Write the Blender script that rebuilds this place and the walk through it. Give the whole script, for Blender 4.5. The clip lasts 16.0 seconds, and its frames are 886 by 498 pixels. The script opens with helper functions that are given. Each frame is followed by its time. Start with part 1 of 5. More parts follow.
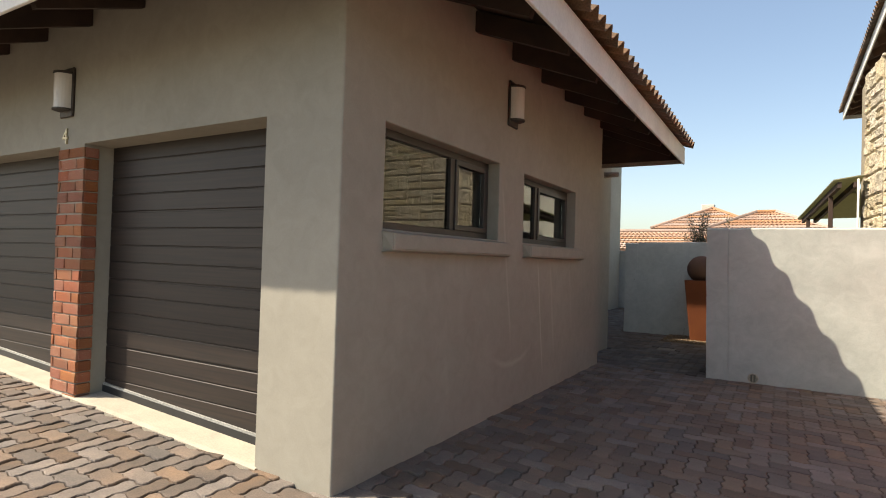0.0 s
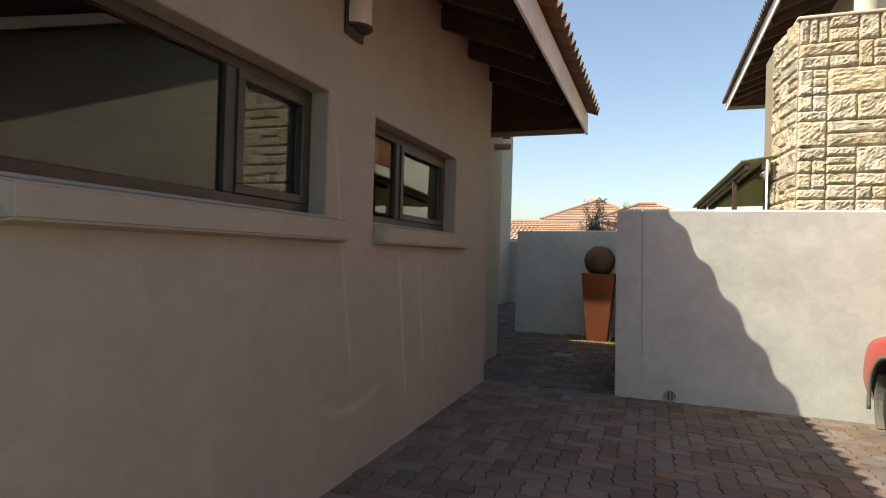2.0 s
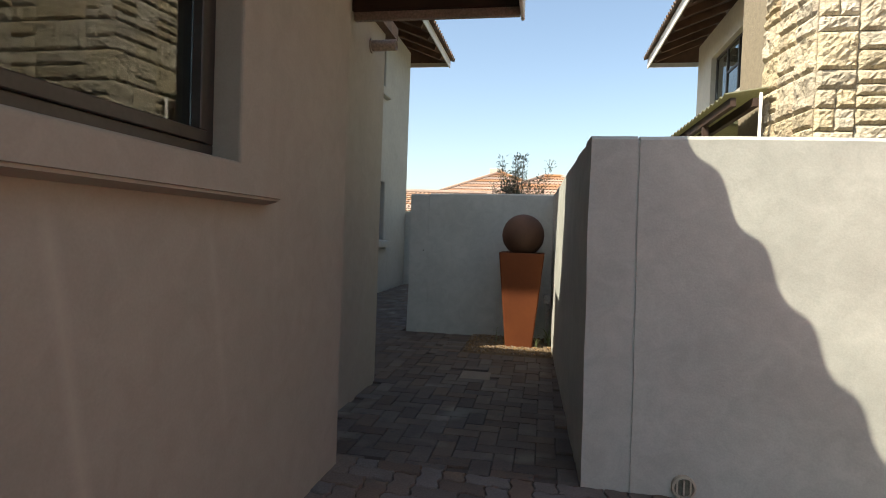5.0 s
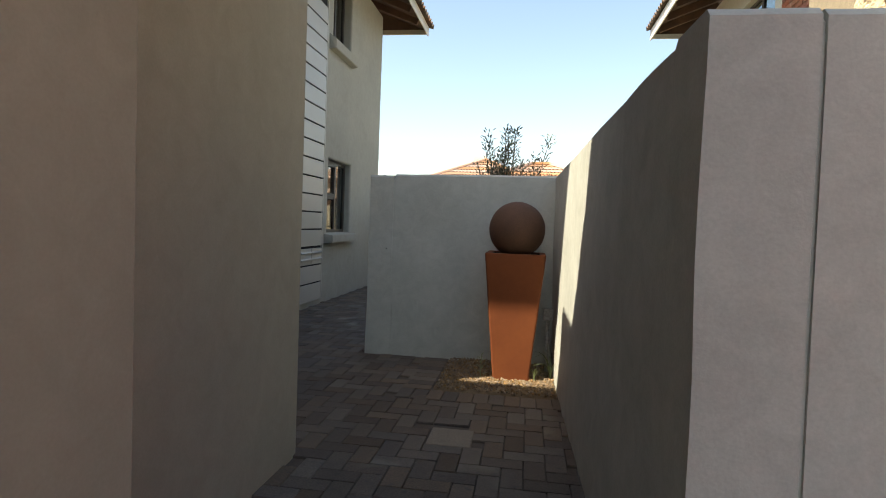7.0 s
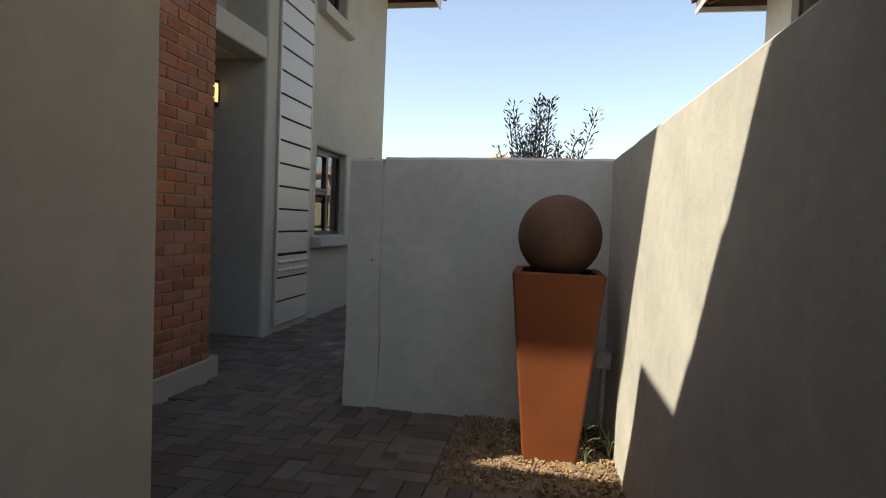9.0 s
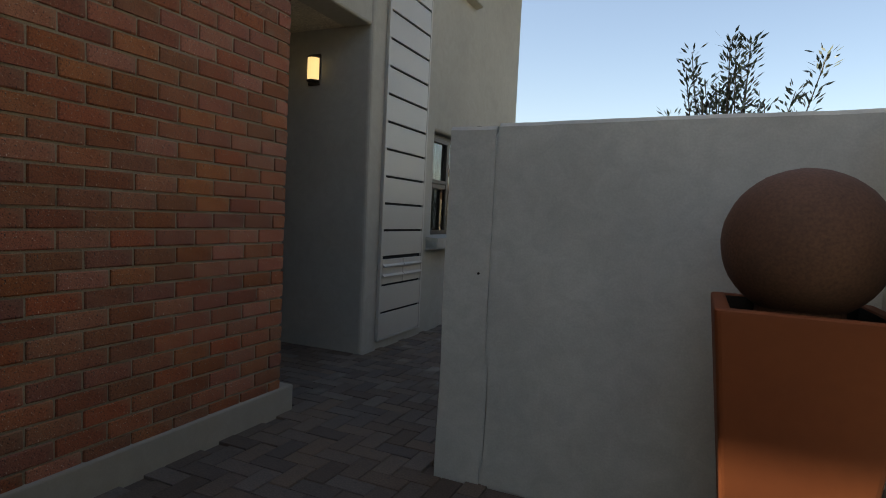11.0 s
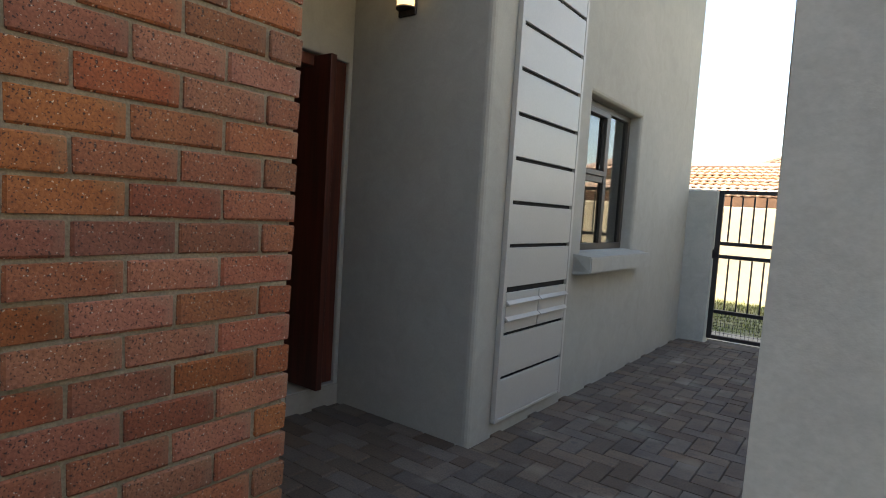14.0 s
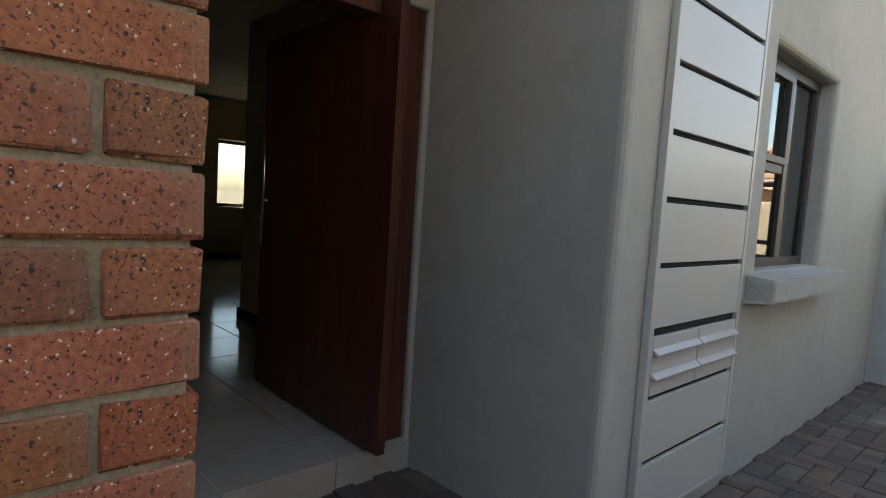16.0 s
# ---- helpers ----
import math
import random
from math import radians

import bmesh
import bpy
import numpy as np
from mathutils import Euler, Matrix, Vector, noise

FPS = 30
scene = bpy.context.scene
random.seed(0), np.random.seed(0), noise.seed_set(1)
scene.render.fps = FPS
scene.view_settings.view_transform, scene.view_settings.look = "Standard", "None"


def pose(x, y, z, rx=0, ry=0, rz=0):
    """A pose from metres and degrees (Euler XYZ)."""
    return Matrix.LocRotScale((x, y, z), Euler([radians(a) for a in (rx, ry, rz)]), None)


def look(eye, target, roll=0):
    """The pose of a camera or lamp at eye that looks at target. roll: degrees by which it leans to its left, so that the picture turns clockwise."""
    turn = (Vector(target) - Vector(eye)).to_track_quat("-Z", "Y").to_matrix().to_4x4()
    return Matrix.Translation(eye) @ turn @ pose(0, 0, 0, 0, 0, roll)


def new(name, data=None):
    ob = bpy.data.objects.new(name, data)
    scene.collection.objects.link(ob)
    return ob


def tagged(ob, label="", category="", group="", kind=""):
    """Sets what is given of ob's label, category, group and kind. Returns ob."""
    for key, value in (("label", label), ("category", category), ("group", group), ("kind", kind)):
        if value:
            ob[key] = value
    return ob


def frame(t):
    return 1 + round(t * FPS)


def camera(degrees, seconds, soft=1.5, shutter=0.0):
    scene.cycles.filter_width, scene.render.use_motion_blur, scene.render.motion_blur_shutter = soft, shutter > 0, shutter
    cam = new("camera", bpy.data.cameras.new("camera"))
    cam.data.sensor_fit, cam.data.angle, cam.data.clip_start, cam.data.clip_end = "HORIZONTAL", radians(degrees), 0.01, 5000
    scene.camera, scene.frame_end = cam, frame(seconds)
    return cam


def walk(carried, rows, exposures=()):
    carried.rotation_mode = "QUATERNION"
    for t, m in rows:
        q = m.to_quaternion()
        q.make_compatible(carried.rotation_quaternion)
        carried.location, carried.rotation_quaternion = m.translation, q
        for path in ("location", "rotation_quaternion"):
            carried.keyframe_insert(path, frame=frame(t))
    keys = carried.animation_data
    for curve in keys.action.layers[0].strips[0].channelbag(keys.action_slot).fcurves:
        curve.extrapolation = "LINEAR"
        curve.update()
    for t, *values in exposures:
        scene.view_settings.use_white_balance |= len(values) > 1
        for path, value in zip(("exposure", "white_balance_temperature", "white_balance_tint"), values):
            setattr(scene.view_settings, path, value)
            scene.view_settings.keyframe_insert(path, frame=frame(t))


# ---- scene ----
cam = camera(75.8, 16.0, soft=1.0)
PATH = [
    (0, (0.738, 0.075, 1.256), (-0.29, 1.79, 1.292), 1.7),
    (0.5, (0.622, 0.523, 1.251), (-0.322, 2.285, 1.286), 1.8),
    (1, (0.513, 0.907, 1.257), (-0.352, 2.71, 1.289), 1.8),
    (1.5, (0.41, 1.327, 1.259), (-0.361, 3.172, 1.29), 1.6),
    (2, (0.301, 1.755, 1.246), (-0.393, 3.63, 1.264), 1.7),
    (2.5, (0.212, 2.216, 1.234), (-0.383, 4.125, 1.232), 1.8),
    (3, (0.134, 2.641, 1.235), (-0.385, 4.572, 1.211), 1.8),
    (3.5, (0.048, 3.099, 1.211), (-0.409, 5.046, 1.178), 1.8),
    (4, (-0.042, 3.526, 1.212), (-0.464, 5.48, 1.162), 1.9),
    (4.2, (-0.079, 3.687, 1.2), (-0.487, 5.644, 1.15), 1.9),
    (6.5, (-0.356, 5.608, 1.242), (-0.651, 7.584, 1.156), 2.4),
    (7, (-0.36, 5.956, 1.242), (-0.657, 7.932, 1.152), 2.2),
    (7.5, (-0.438, 6.411, 1.224), (-0.728, 8.388, 1.136), 2.4),
    (8, (-0.474, 6.793, 1.226), (-0.767, 8.77, 1.139), 2.4),
    (8.5, (-0.496, 7.149, 1.242), (-0.809, 9.122, 1.154), 2.3),
    (9, (-0.536, 7.453, 1.262), (-0.888, 9.419, 1.169), 2.4),
    (9.5, (-0.56, 7.783, 1.251), (-0.993, 9.733, 1.158), 2.4),
    (10, (-0.632, 8.075, 1.24), (-1.2, 9.99, 1.143), 2.7),
    (10.2, (-0.647, 8.186, 1.244), (-1.27, 10.083, 1.144), 2.7),
    (12.3, (-1.117, 9.401, 1.251), (-2.139, 11.116, 1.126), 3.0),
    (12.5, (-1.192, 9.516, 1.242), (-2.234, 11.218, 1.121), 3.1),
    (13, (-1.371, 9.797, 1.253), (-2.454, 11.474, 1.126), 3.3),
    (13.5, (-1.571, 10.108, 1.257), (-2.709, 11.748, 1.124), 3.5),
    (14, (-1.747, 10.357, 1.273), (-2.94, 11.956, 1.133), 3.6),
    (14.5, (-1.908, 10.621, 1.278), (-3.138, 12.192, 1.133), 3.8),
    (15, (-2.073, 10.807, 1.267), (-3.359, 12.331, 1.118), 3.7),
    (15.5, (-2.257, 10.981, 1.265), (-3.621, 12.435, 1.109), 3.8),
    (16, (-2.362, 11.129, 1.271), (-3.828, 12.48, 1.109), 3.7),
]
walk(cam, [(t, look(eye, target, roll)) for t, eye, target, roll in PATH],
     exposures=[(0.0, 0.77, 7260, 9), (1.5, 0.74, 7150, 8), (4.0, 0.8, 7100, 7), (6.5, 1.16, 7350, 6), (7.5, 1.34, 7600, 8), (9.0, 1.05, 7550, 11), (9.5, 0.85, 7450, 10), (10.0, 0.6, 7350, 9), (10.5, 0.65, 7400, 9), (12.5, 1.61, 7550, 11), (14.0, 2.05, 7600, 10), (14.5, 2.07, 7600, 10), (15.5, 2.02, 7600, 10), (16.0, 2.22, 7500, 10)])

# ---- world, sun ----
SUN_WAY = Vector((1.0, 0.78, -1.589)).normalized()
SUN_ELEV = math.asin(-SUN_WAY.z)
world = bpy.data.worlds.new("sky")
scene.world = world
world.use_nodes = True
wn = world.node_tree.nodes
sky = wn.new("ShaderNodeTexSky")
sky.sky_type = "NISHITA"
sky.sun_disc = False
sky.sun_elevation = SUN_ELEV
sky.sun_rotation = math.atan2(-SUN_WAY.x, -SUN_WAY.y)
sky.dust_density = 1.8
sky.air_density = 1.0
world.node_tree.links.new(sky.outputs[0], wn["Background"].inputs[0])
wn["Background"].inputs[1].default_value = 0.14
sun_data = bpy.data.lights.new("sun", "SUN")
sun_data.energy = 5.0
sun_data.angle = radians(0.53)
sun_data.color = (1.0, 0.93, 0.82)
sun_ob = new("sun", sun_data)
sun_ob.matrix_world = look((-20, -16, 32), (-20 + SUN_WAY.x, -16 + SUN_WAY.y, 32 + SUN_WAY.z))

# ---- materials ----
def rgb(c):
    return (c[0], c[1], c[2], 1.0)


def mat(name, col, col2=None, rough=0.8, scale=3.0, fine=60.0, bump=0.15, metal=0.0, vary=0.0, spots=None, fine_mix=0.25, dist=0.004, spec=0.5, sat=(0.55, 1.25), fb=1.0, hue=0.0):
    """Base colour mottled at two scales, with bump; vary: brightness spread from piece to piece."""
    m = bpy.data.materials.new(name)
    m.use_nodes = True
    nt = m.node_tree
    n, l = nt.nodes, nt.links
    b = n["Principled BSDF"]
    b.inputs["Roughness"].default_value = rough
    b.inputs["Metallic"].default_value = metal
    b.inputs["Specular IOR Level"].default_value = spec
    tc = n.new("ShaderNodeTexCoord")
    col2 = col2 or tuple(c * 0.82 for c in col)
    big = n.new("ShaderNodeTexNoise")
    big.inputs["Scale"].default_value = scale
    big.inputs["Detail"].default_value = 6
    l.new(tc.outputs["Object"], big.inputs["Vector"])
    ramp = n.new("ShaderNodeValToRGB")
    ramp.color_ramp.elements[0].position, ramp.color_ramp.elements[1].position = 0.32, 0.68
    ramp.color_ramp.elements[0].color, ramp.color_ramp.elements[1].color = rgb(col), rgb(col2)
    l.new(big.outputs[0], ramp.inputs[0])
    fn = n.new("ShaderNodeTexNoise")
    fn.inputs["Scale"].default_value = fine
    fn.inputs["Detail"].default_value = 4
    l.new(tc.outputs["Object"], fn.inputs["Vector"])
    mr = n.new("ShaderNodeMapRange")
    mr.inputs[1].default_value, mr.inputs[2].default_value = 0.3, 0.7
    mr.inputs[3].default_value, mr.inputs[4].default_value = 1 - fine_mix, 1 + fine_mix
    l.new(fn.outputs[0], mr.inputs[0])
    mul = n.new("ShaderNodeVectorMath")
    mul.operation = "SCALE"
    l.new(ramp.outputs[0], mul.inputs[0])
    l.new(mr.outputs[0], mul.inputs["Scale"])
    out = mul.outputs[0]
    if spots:
        for sc, lo, hi, sc_col in spots:
            v = n.new("ShaderNodeTexNoise")
            v.inputs["Scale"].default_value = sc
            v.inputs["Detail"].default_value = 1
            l.new(tc.outputs["Object"], v.inputs["Vector"])
            r = n.new("ShaderNodeMapRange")
            r.inputs[1].default_value, r.inputs[2].default_value = lo, hi
            l.new(v.outputs[0], r.inputs[0])
            mx = n.new("ShaderNodeMix")
            mx.data_type = "RGBA"
            l.new(r.outputs[0], mx.inputs[0])
            l.new(out, mx.inputs[6])
            mx.inputs[7].default_value = rgb(sc_col)
            out = mx.outputs[2]
    if vary:
        oi = n.new("ShaderNodeObjectInfo")
        geo = n.new("ShaderNodeNewGeometry")
        add = n.new("ShaderNodeMath")
        add.operation = "ADD"
        l.new(oi.outputs["Random"], add.inputs[0])
        l.new(geo.outputs["Random Per Island"], add.inputs[1])
        fr = n.new("ShaderNodeMath")
        fr.operation = "FRACT"
        l.new(add.outputs[0], fr.inputs[0])
        hs = n.new("ShaderNodeHueSaturation")
        vr = n.new("ShaderNodeMapRange")
        vr.inputs[3].default_value, vr.inputs[4].default_value = 1 - vary, 1 + vary
        l.new(fr.outputs[0], vr.inputs[0])
        l.new(vr.outputs[0], hs.inputs["Value"])
        m7 = n.new("ShaderNodeMath")
        m7.operation = "MULTIPLY"
        m7.inputs[1].default_value = 7.31
        l.new(fr.outputs[0], m7.inputs[0])
        f2 = n.new("ShaderNodeMath")
        f2.operation = "FRACT"
        l.new(m7.outputs[0], f2.inputs[0])
        sr = n.new("ShaderNodeMapRange")
        sr.inputs[3].default_value, sr.inputs[4].default_value = sat
        l.new(f2.outputs[0], sr.inputs[0])
        l.new(sr.outputs[0], hs.inputs["Saturation"])
        if hue:
            hr = n.new("ShaderNodeMapRange")
            hr.inputs[3].default_value, hr.inputs[4].default_value = 0.5 - hue, 0.5 + hue
            m3 = n.new("ShaderNodeMath")
            m3.operation = "MULTIPLY"
            m3.inputs[1].default_value = 13.7
            l.new(fr.outputs[0], m3.inputs[0])
            f3 = n.new("ShaderNodeMath")
            f3.operation = "FRACT"
            l.new(m3.outputs[0], f3.inputs[0])
            l.new(f3.outputs[0], hr.inputs[0])
            l.new(hr.outputs[0], hs.inputs["Hue"])
        l.new(out, hs.inputs["Color"])
        out = hs.outputs[0]
    l.new(out, b.inputs["Base Color"])
    if bump:
        bp = n.new("ShaderNodeBump")
        bp.inputs["Strength"].default_value = bump
        bp.inputs["Distance"].default_value = dist
        ad = n.new("ShaderNodeMath")
        ad.operation = "MULTIPLY_ADD"
        l.new(big.outputs[0], ad.inputs[0])
        ad.inputs[1].default_value = 1.5
        fw = n.new("ShaderNodeMath")
        fw.operation = "MULTIPLY"
        fw.inputs[1].default_value = fb
        l.new(fn.outputs[0], fw.inputs[0])
        l.new(fw.outputs[0], ad.inputs[2])
        l.new(ad.outputs[0], bp.inputs["Height"])
        l.new(bp.outputs[0], b.inputs["Normal"])
    return m


def plaster(name, col, streak=0.0, drip_y=(), relief=0.35, scale=1.3, deep=0.9, grain=0.05, fine_mix=0.03, mottle=0.05, tide=None):
    """Painted plaster: trowel unevenness, dust, faint pale runs below given places along y."""
    m = mat(name, col, tuple(c * deep for c in col), rough=0.9, scale=scale, fine=110, bump=relief, fine_mix=fine_mix, dist=0.012, fb=grain)
    nt = m.node_tree
    n, l = nt.nodes, nt.links
    b = n["Principled BSDF"]
    src = b.inputs["Base Color"].links[0].from_socket
    tc = n.new("ShaderNodeTexCoord")
    if mottle:
        mn = n.new("ShaderNodeTexNoise")
        mn.inputs["Scale"].default_value = 8.0
        mn.inputs["Detail"].default_value = 7
        mn.inputs["Roughness"].default_value = 0.65
        mn.inputs["Distortion"].default_value = 0.8
        l.new(tc.outputs["Object"], mn.inputs["Vector"])
        mm = n.new("ShaderNodeMapRange")
        mm.inputs[1].default_value, mm.inputs[2].default_value = 0.35, 0.65
        mm.inputs[3].default_value, mm.inputs[4].default_value = 1 - mottle, 1 + mottle
        l.new(mn.outputs[0], mm.inputs[0])
        ms = n.new("ShaderNodeVectorMath")
        ms.operation = "SCALE"
        l.new(src, ms.inputs[0])
        l.new(mm.outputs[0], ms.inputs["Scale"])
        src = ms.outputs[0]
    if streak:
        mp = n.new("ShaderNodeMapping")
        mp.inputs["Scale"].default_value = (9, 9, 0.35)
        l.new(tc.outputs["Object"], mp.inputs[0])
        s = n.new("ShaderNodeTexNoise")
        s.inputs["Scale"].default_value = 1.0
        s.inputs["Detail"].default_value = 3
        l.new(mp.outputs[0], s.inputs[0])
        r = n.new("ShaderNodeMapRange")
        r.inputs[1].default_value, r.inputs[2].default_value = 0.58, 0.8
        r.inputs[4].default_value = streak
        l.new(s.outputs[0], r.inputs[0])
        mx = n.new("ShaderNodeMix")
        mx.data_type = "RGBA"
        l.new(r.outputs[0], mx.inputs[0])
        l.new(src, mx.inputs[6])
        mx.inputs[7].default_value = rgb(tuple(min(0.8, c * 1.25) for c in col))
        src = mx.outputs[2]
    if drip_y:
        sep = n.new("ShaderNodeSeparateXYZ")
        l.new(tc.outputs["Object"], sep.inputs[0])
        wob = n.new("ShaderNodeTexNoise")
        wob.inputs["Scale"].default_value = 1.7
        l.new(tc.outputs["Object"], wob.inputs["Vector"])
        wy = n.new("ShaderNodeMath")
        wy.operation = "MULTIPLY_ADD"
        l.new(wob.outputs[0], wy.inputs[0])
        wy.inputs[1].default_value = 0.04
        tilt = n.new("ShaderNodeMath")
        tilt.operation = "MULTIPLY_ADD"
        l.new(sep.outputs[2], tilt.inputs[0])
        tilt.inputs[1].default_value = 0.175
        l.new(sep.outputs[1], tilt.inputs[2])
        l.new(tilt.outputs[0], wy.inputs[2])
        for yy, width, top, low, amount in drip_y:
            d = n.new("ShaderNodeMath")
            d.operation = "SUBTRACT"
            l.new(wy.outputs[0], d.inputs[0])
            d.inputs[1].default_value = yy + 0.02
            a = n.new("ShaderNodeMath")
            a.operation = "ABSOLUTE"
            l.new(d.outputs[0], a.inputs[0])
            r = n.new("ShaderNodeMapRange")
            r.inputs[1].default_value, r.inputs[2].default_value = width, 0.0
            r.inputs[3].default_value, r.inputs[4].default_value = 0.0, amount
            l.new(a.outputs[0], r.inputs[0])
            zt = n.new("ShaderNodeMapRange")
            zt.inputs[1].default_value, zt.inputs[2].default_value = low, low + 0.25
            l.new(sep.outputs[2], zt.inputs[0])
            zu = n.new("ShaderNodeMapRange")
            zu.inputs[1].default_value, zu.inputs[2].default_value = top, top - 0.12
            l.new(sep.outputs[2], zu.inputs[0])
            p1 = n.new("ShaderNodeMath")
            p1.operation = "MULTIPLY"
            l.new(zt.outputs[0], p1.inputs[0])
            l.new(zu.outputs[0], p1.inputs[1])
            p2 = n.new("ShaderNodeMath")
            p2.operation = "MULTIPLY"
            l.new(p1.outputs[0], p2.inputs[0])
            l.new(r.outputs[0], p2.inputs[1])
            mx = n.new("ShaderNodeMix")
            mx.data_type = "RGBA"
            l.new(p2.outputs[0], mx.inputs[0])
            l.new(src, mx.inputs[6])
            mx.inputs[7].default_value = rgb(tuple(min(0.8, c * 1.45) for c in col))
            src = mx.outputs[2]
    if tide:
        yc, zc, bend, half, amount = tide
        sp = n.new("ShaderNodeSeparateXYZ")
        l.new(tc.outputs["Object"], sp.inputs[0])

        def op(kind, a, c, e=None):
            q = n.new("ShaderNodeMath")
            q.operation = kind
            for i, v in enumerate((a, c, e)):
                if v is None:
                    continue
                if isinstance(v, (int, float)):
                    q.inputs[i].default_value = v
                else:
                    l.new(v, q.inputs[i])
            return q.outputs[0]
        wn_ = n.new("ShaderNodeTexNoise")
        wn_.inputs["Scale"].default_value = 6.0
        l.new(tc.outputs["Object"], wn_.inputs["Vector"])
        dy = op("SUBTRACT", sp.outputs[1], yc)
        line = op("MULTIPLY_ADD", op("MULTIPLY", dy, dy), bend, zc)
        off = op("ABSOLUTE", op("MULTIPLY_ADD", wn_.outputs[0], 0.04, op("SUBTRACT", op("SUBTRACT", sp.outputs[2], line), 0.02)), None)
        fade = n.new("ShaderNodeMapRange")
        fade.inputs[1].default_value, fade.inputs[2].default_value = 0.035, 0.0
        fade.inputs[3].default_value, fade.inputs[4].default_value = 0.0, amount
        l.new(off, fade.inputs[0])
        ends = n.new("ShaderNodeMapRange")
        ends.inputs[1].default_value, ends.inputs[2].default_value = half, half * 0.5
        l.new(op("ABSOLUTE", dy, None), ends.inputs[0])
        mx = n.new("ShaderNodeMix")
        mx.data_type = "RGBA"
        l.new(op("MULTIPLY", fade.outputs[0], ends.outputs[0]), mx.inputs[0])
        l.new(src, mx.inputs[6])
        mx.inputs[7].default_value = rgb(tuple(min(0.8, c * 1.45) for c in col))
        src = mx.outputs[2]
    l.new(src, b.inputs["Base Color"])
    return m


def wood(name, col, dark, axis_scale=(2, 40, 40), rough=0.45):
    m = bpy.data.materials.new(name)
    m.use_nodes = True
    n, l = m.node_tree.nodes, m.node_tree.links
    b = n["Principled BSDF"]
    b.inputs["Roughness"].default_value = rough
    tc = n.new("ShaderNodeTexCoord")
    mp = n.new("ShaderNodeMapping")
    mp.inputs["Scale"].default_value = axis_scale
    l.new(tc.outputs["Object"], mp.inputs[0])
    ns = n.new("ShaderNodeTexNoise")
    ns.inputs["Scale"].default_value = 1.0
    ns.inputs["Detail"].default_value = 8
    ns.inputs["Distortion"].default_value = 0.6
    l.new(mp.outputs[0], ns.inputs[0])
    r = n.new("ShaderNodeValToRGB")
    r.color_ramp.elements[0].position, r.color_ramp.elements[1].position = 0.35, 0.65
    r.color_ramp.elements[0].color, r.color_ramp.elements[1].color = rgb(dark), rgb(col)
    l.new(ns.outputs[0], r.inputs[0])
    l.new(r.outputs[0], b.inputs["Base Color"])
    bp = n.new("ShaderNodeBump")
    bp.inputs["Strength"].default_value = 0.2
    bp.inputs["Distance"].default_value = 0.002
    l.new(ns.outputs[0], bp.inputs["Height"])
    l.new(bp.outputs[0], b.inputs["Normal"])
    return m


def glass(name):
    m = bpy.data.materials.new(name)
    m.use_nodes = True
    b = m.node_tree.nodes["Principled BSDF"]
    b.inputs["Transmission Weight"].default_value = 1.0
    b.inputs["Roughness"].default_value = 0.0
    b.inputs["IOR"].default_value = 1.52
    b.inputs["Base Color"].default_value = (0.55, 0.6, 0.58, 1)
    return m


def glow(name, col, strength):
    m = bpy.data.materials.new(name)
    m.use_nodes = True
    b = m.node_tree.nodes["Principled BSDF"]
    b.inputs["Base Color"].default_value = rgb(col)
    b.inputs["Emission Color"].default_value = rgb(col)
    b.inputs["Emission Strength"].default_value = strength
    return m


M_GARAGE = plaster("garage_plaster", (0.325, 0.303, 0.251), streak=0.12, tide=(4.5, 0.40, 0.6, 0.42, 0.42), drip_y=((5.252, 0.022, 1.29, 0.15, 0.6), (5.58, 0.032, 1.29, 0.25, 0.32), (6.15, 0.03, 1.28, 0.4, 0.14), (4.56, 0.024, 1.9, 0.5, 0.34), (3.5, 0.04, 0.6, 0.1, 0.15)))
M_HOUSE = plaster("house_plaster", (0.387, 0.383, 0.335), streak=0.08)
M_BOUND = plaster("boundary_plaster", (0.452, 0.469, 0.430), streak=0.12, relief=0.8, scale=2.2, deep=0.86, grain=0.06, fine_mix=0.05, mottle=0.07)
M_NEIGH = plaster("neighbour_plaster", (0.568, 0.542, 0.464))
M_TAN = plaster("tan_plaster", (0.34, 0.315, 0.245))
M_CREAM = plaster("cream_plaster", (0.533, 0.473, 0.361))
M_ROOM = plaster("room_paint", (0.430, 0.387, 0.284))
M_WHITE = mat("white_paint", (0.74, 0.72, 0.67), rough=0.55, scale=2, fine=40, fine_mix=0.06, bump=0.1)
M_PANEL = mat("panel_paint", (0.473, 0.456, 0.408), (0.430, 0.421, 0.378), rough=0.38, scale=1.2, fine=90, fine_mix=0.03, bump=0.05)
M_TIMBER = wood("eave_timber", (0.055, 0.03, 0.019), (0.028, 0.016, 0.011), (3, 3, 3), rough=0.7)
M_BARGE = mat("grey_barge_paint", (0.30, 0.25, 0.21), rough=0.7, scale=4)
M_NTIMBER = wood("neighbour_eave_timber", (0.16, 0.085, 0.05), (0.09, 0.05, 0.03), (3, 3, 3), rough=0.7)
M_DOORWOOD = wood("front_door_wood", (0.11, 0.03, 0.018), (0.05, 0.016, 0.01), (25, 25, 1.5), rough=0.35)
M_GDOOR = wood("garage_door_wood", (0.030, 0.019, 0.014), (0.014, 0.010, 0.008), (1.2, 30, 55), rough=0.55)
M_FRAME = mat("bronze_frame", (0.062, 0.054, 0.046), rough=0.45, scale=8, fine_mix=0.1, bump=0.03, metal=0.3)
M_BLACK = mat("black_steel", (0.018, 0.019, 0.022), rough=0.45, bump=0.05)
# near-black colour that stands for the shade inside slots, pot and plug hole
M_RECESS_SHADE = mat("recess_shade", (0.01, 0.01, 0.01), rough=0.9, bump=0)
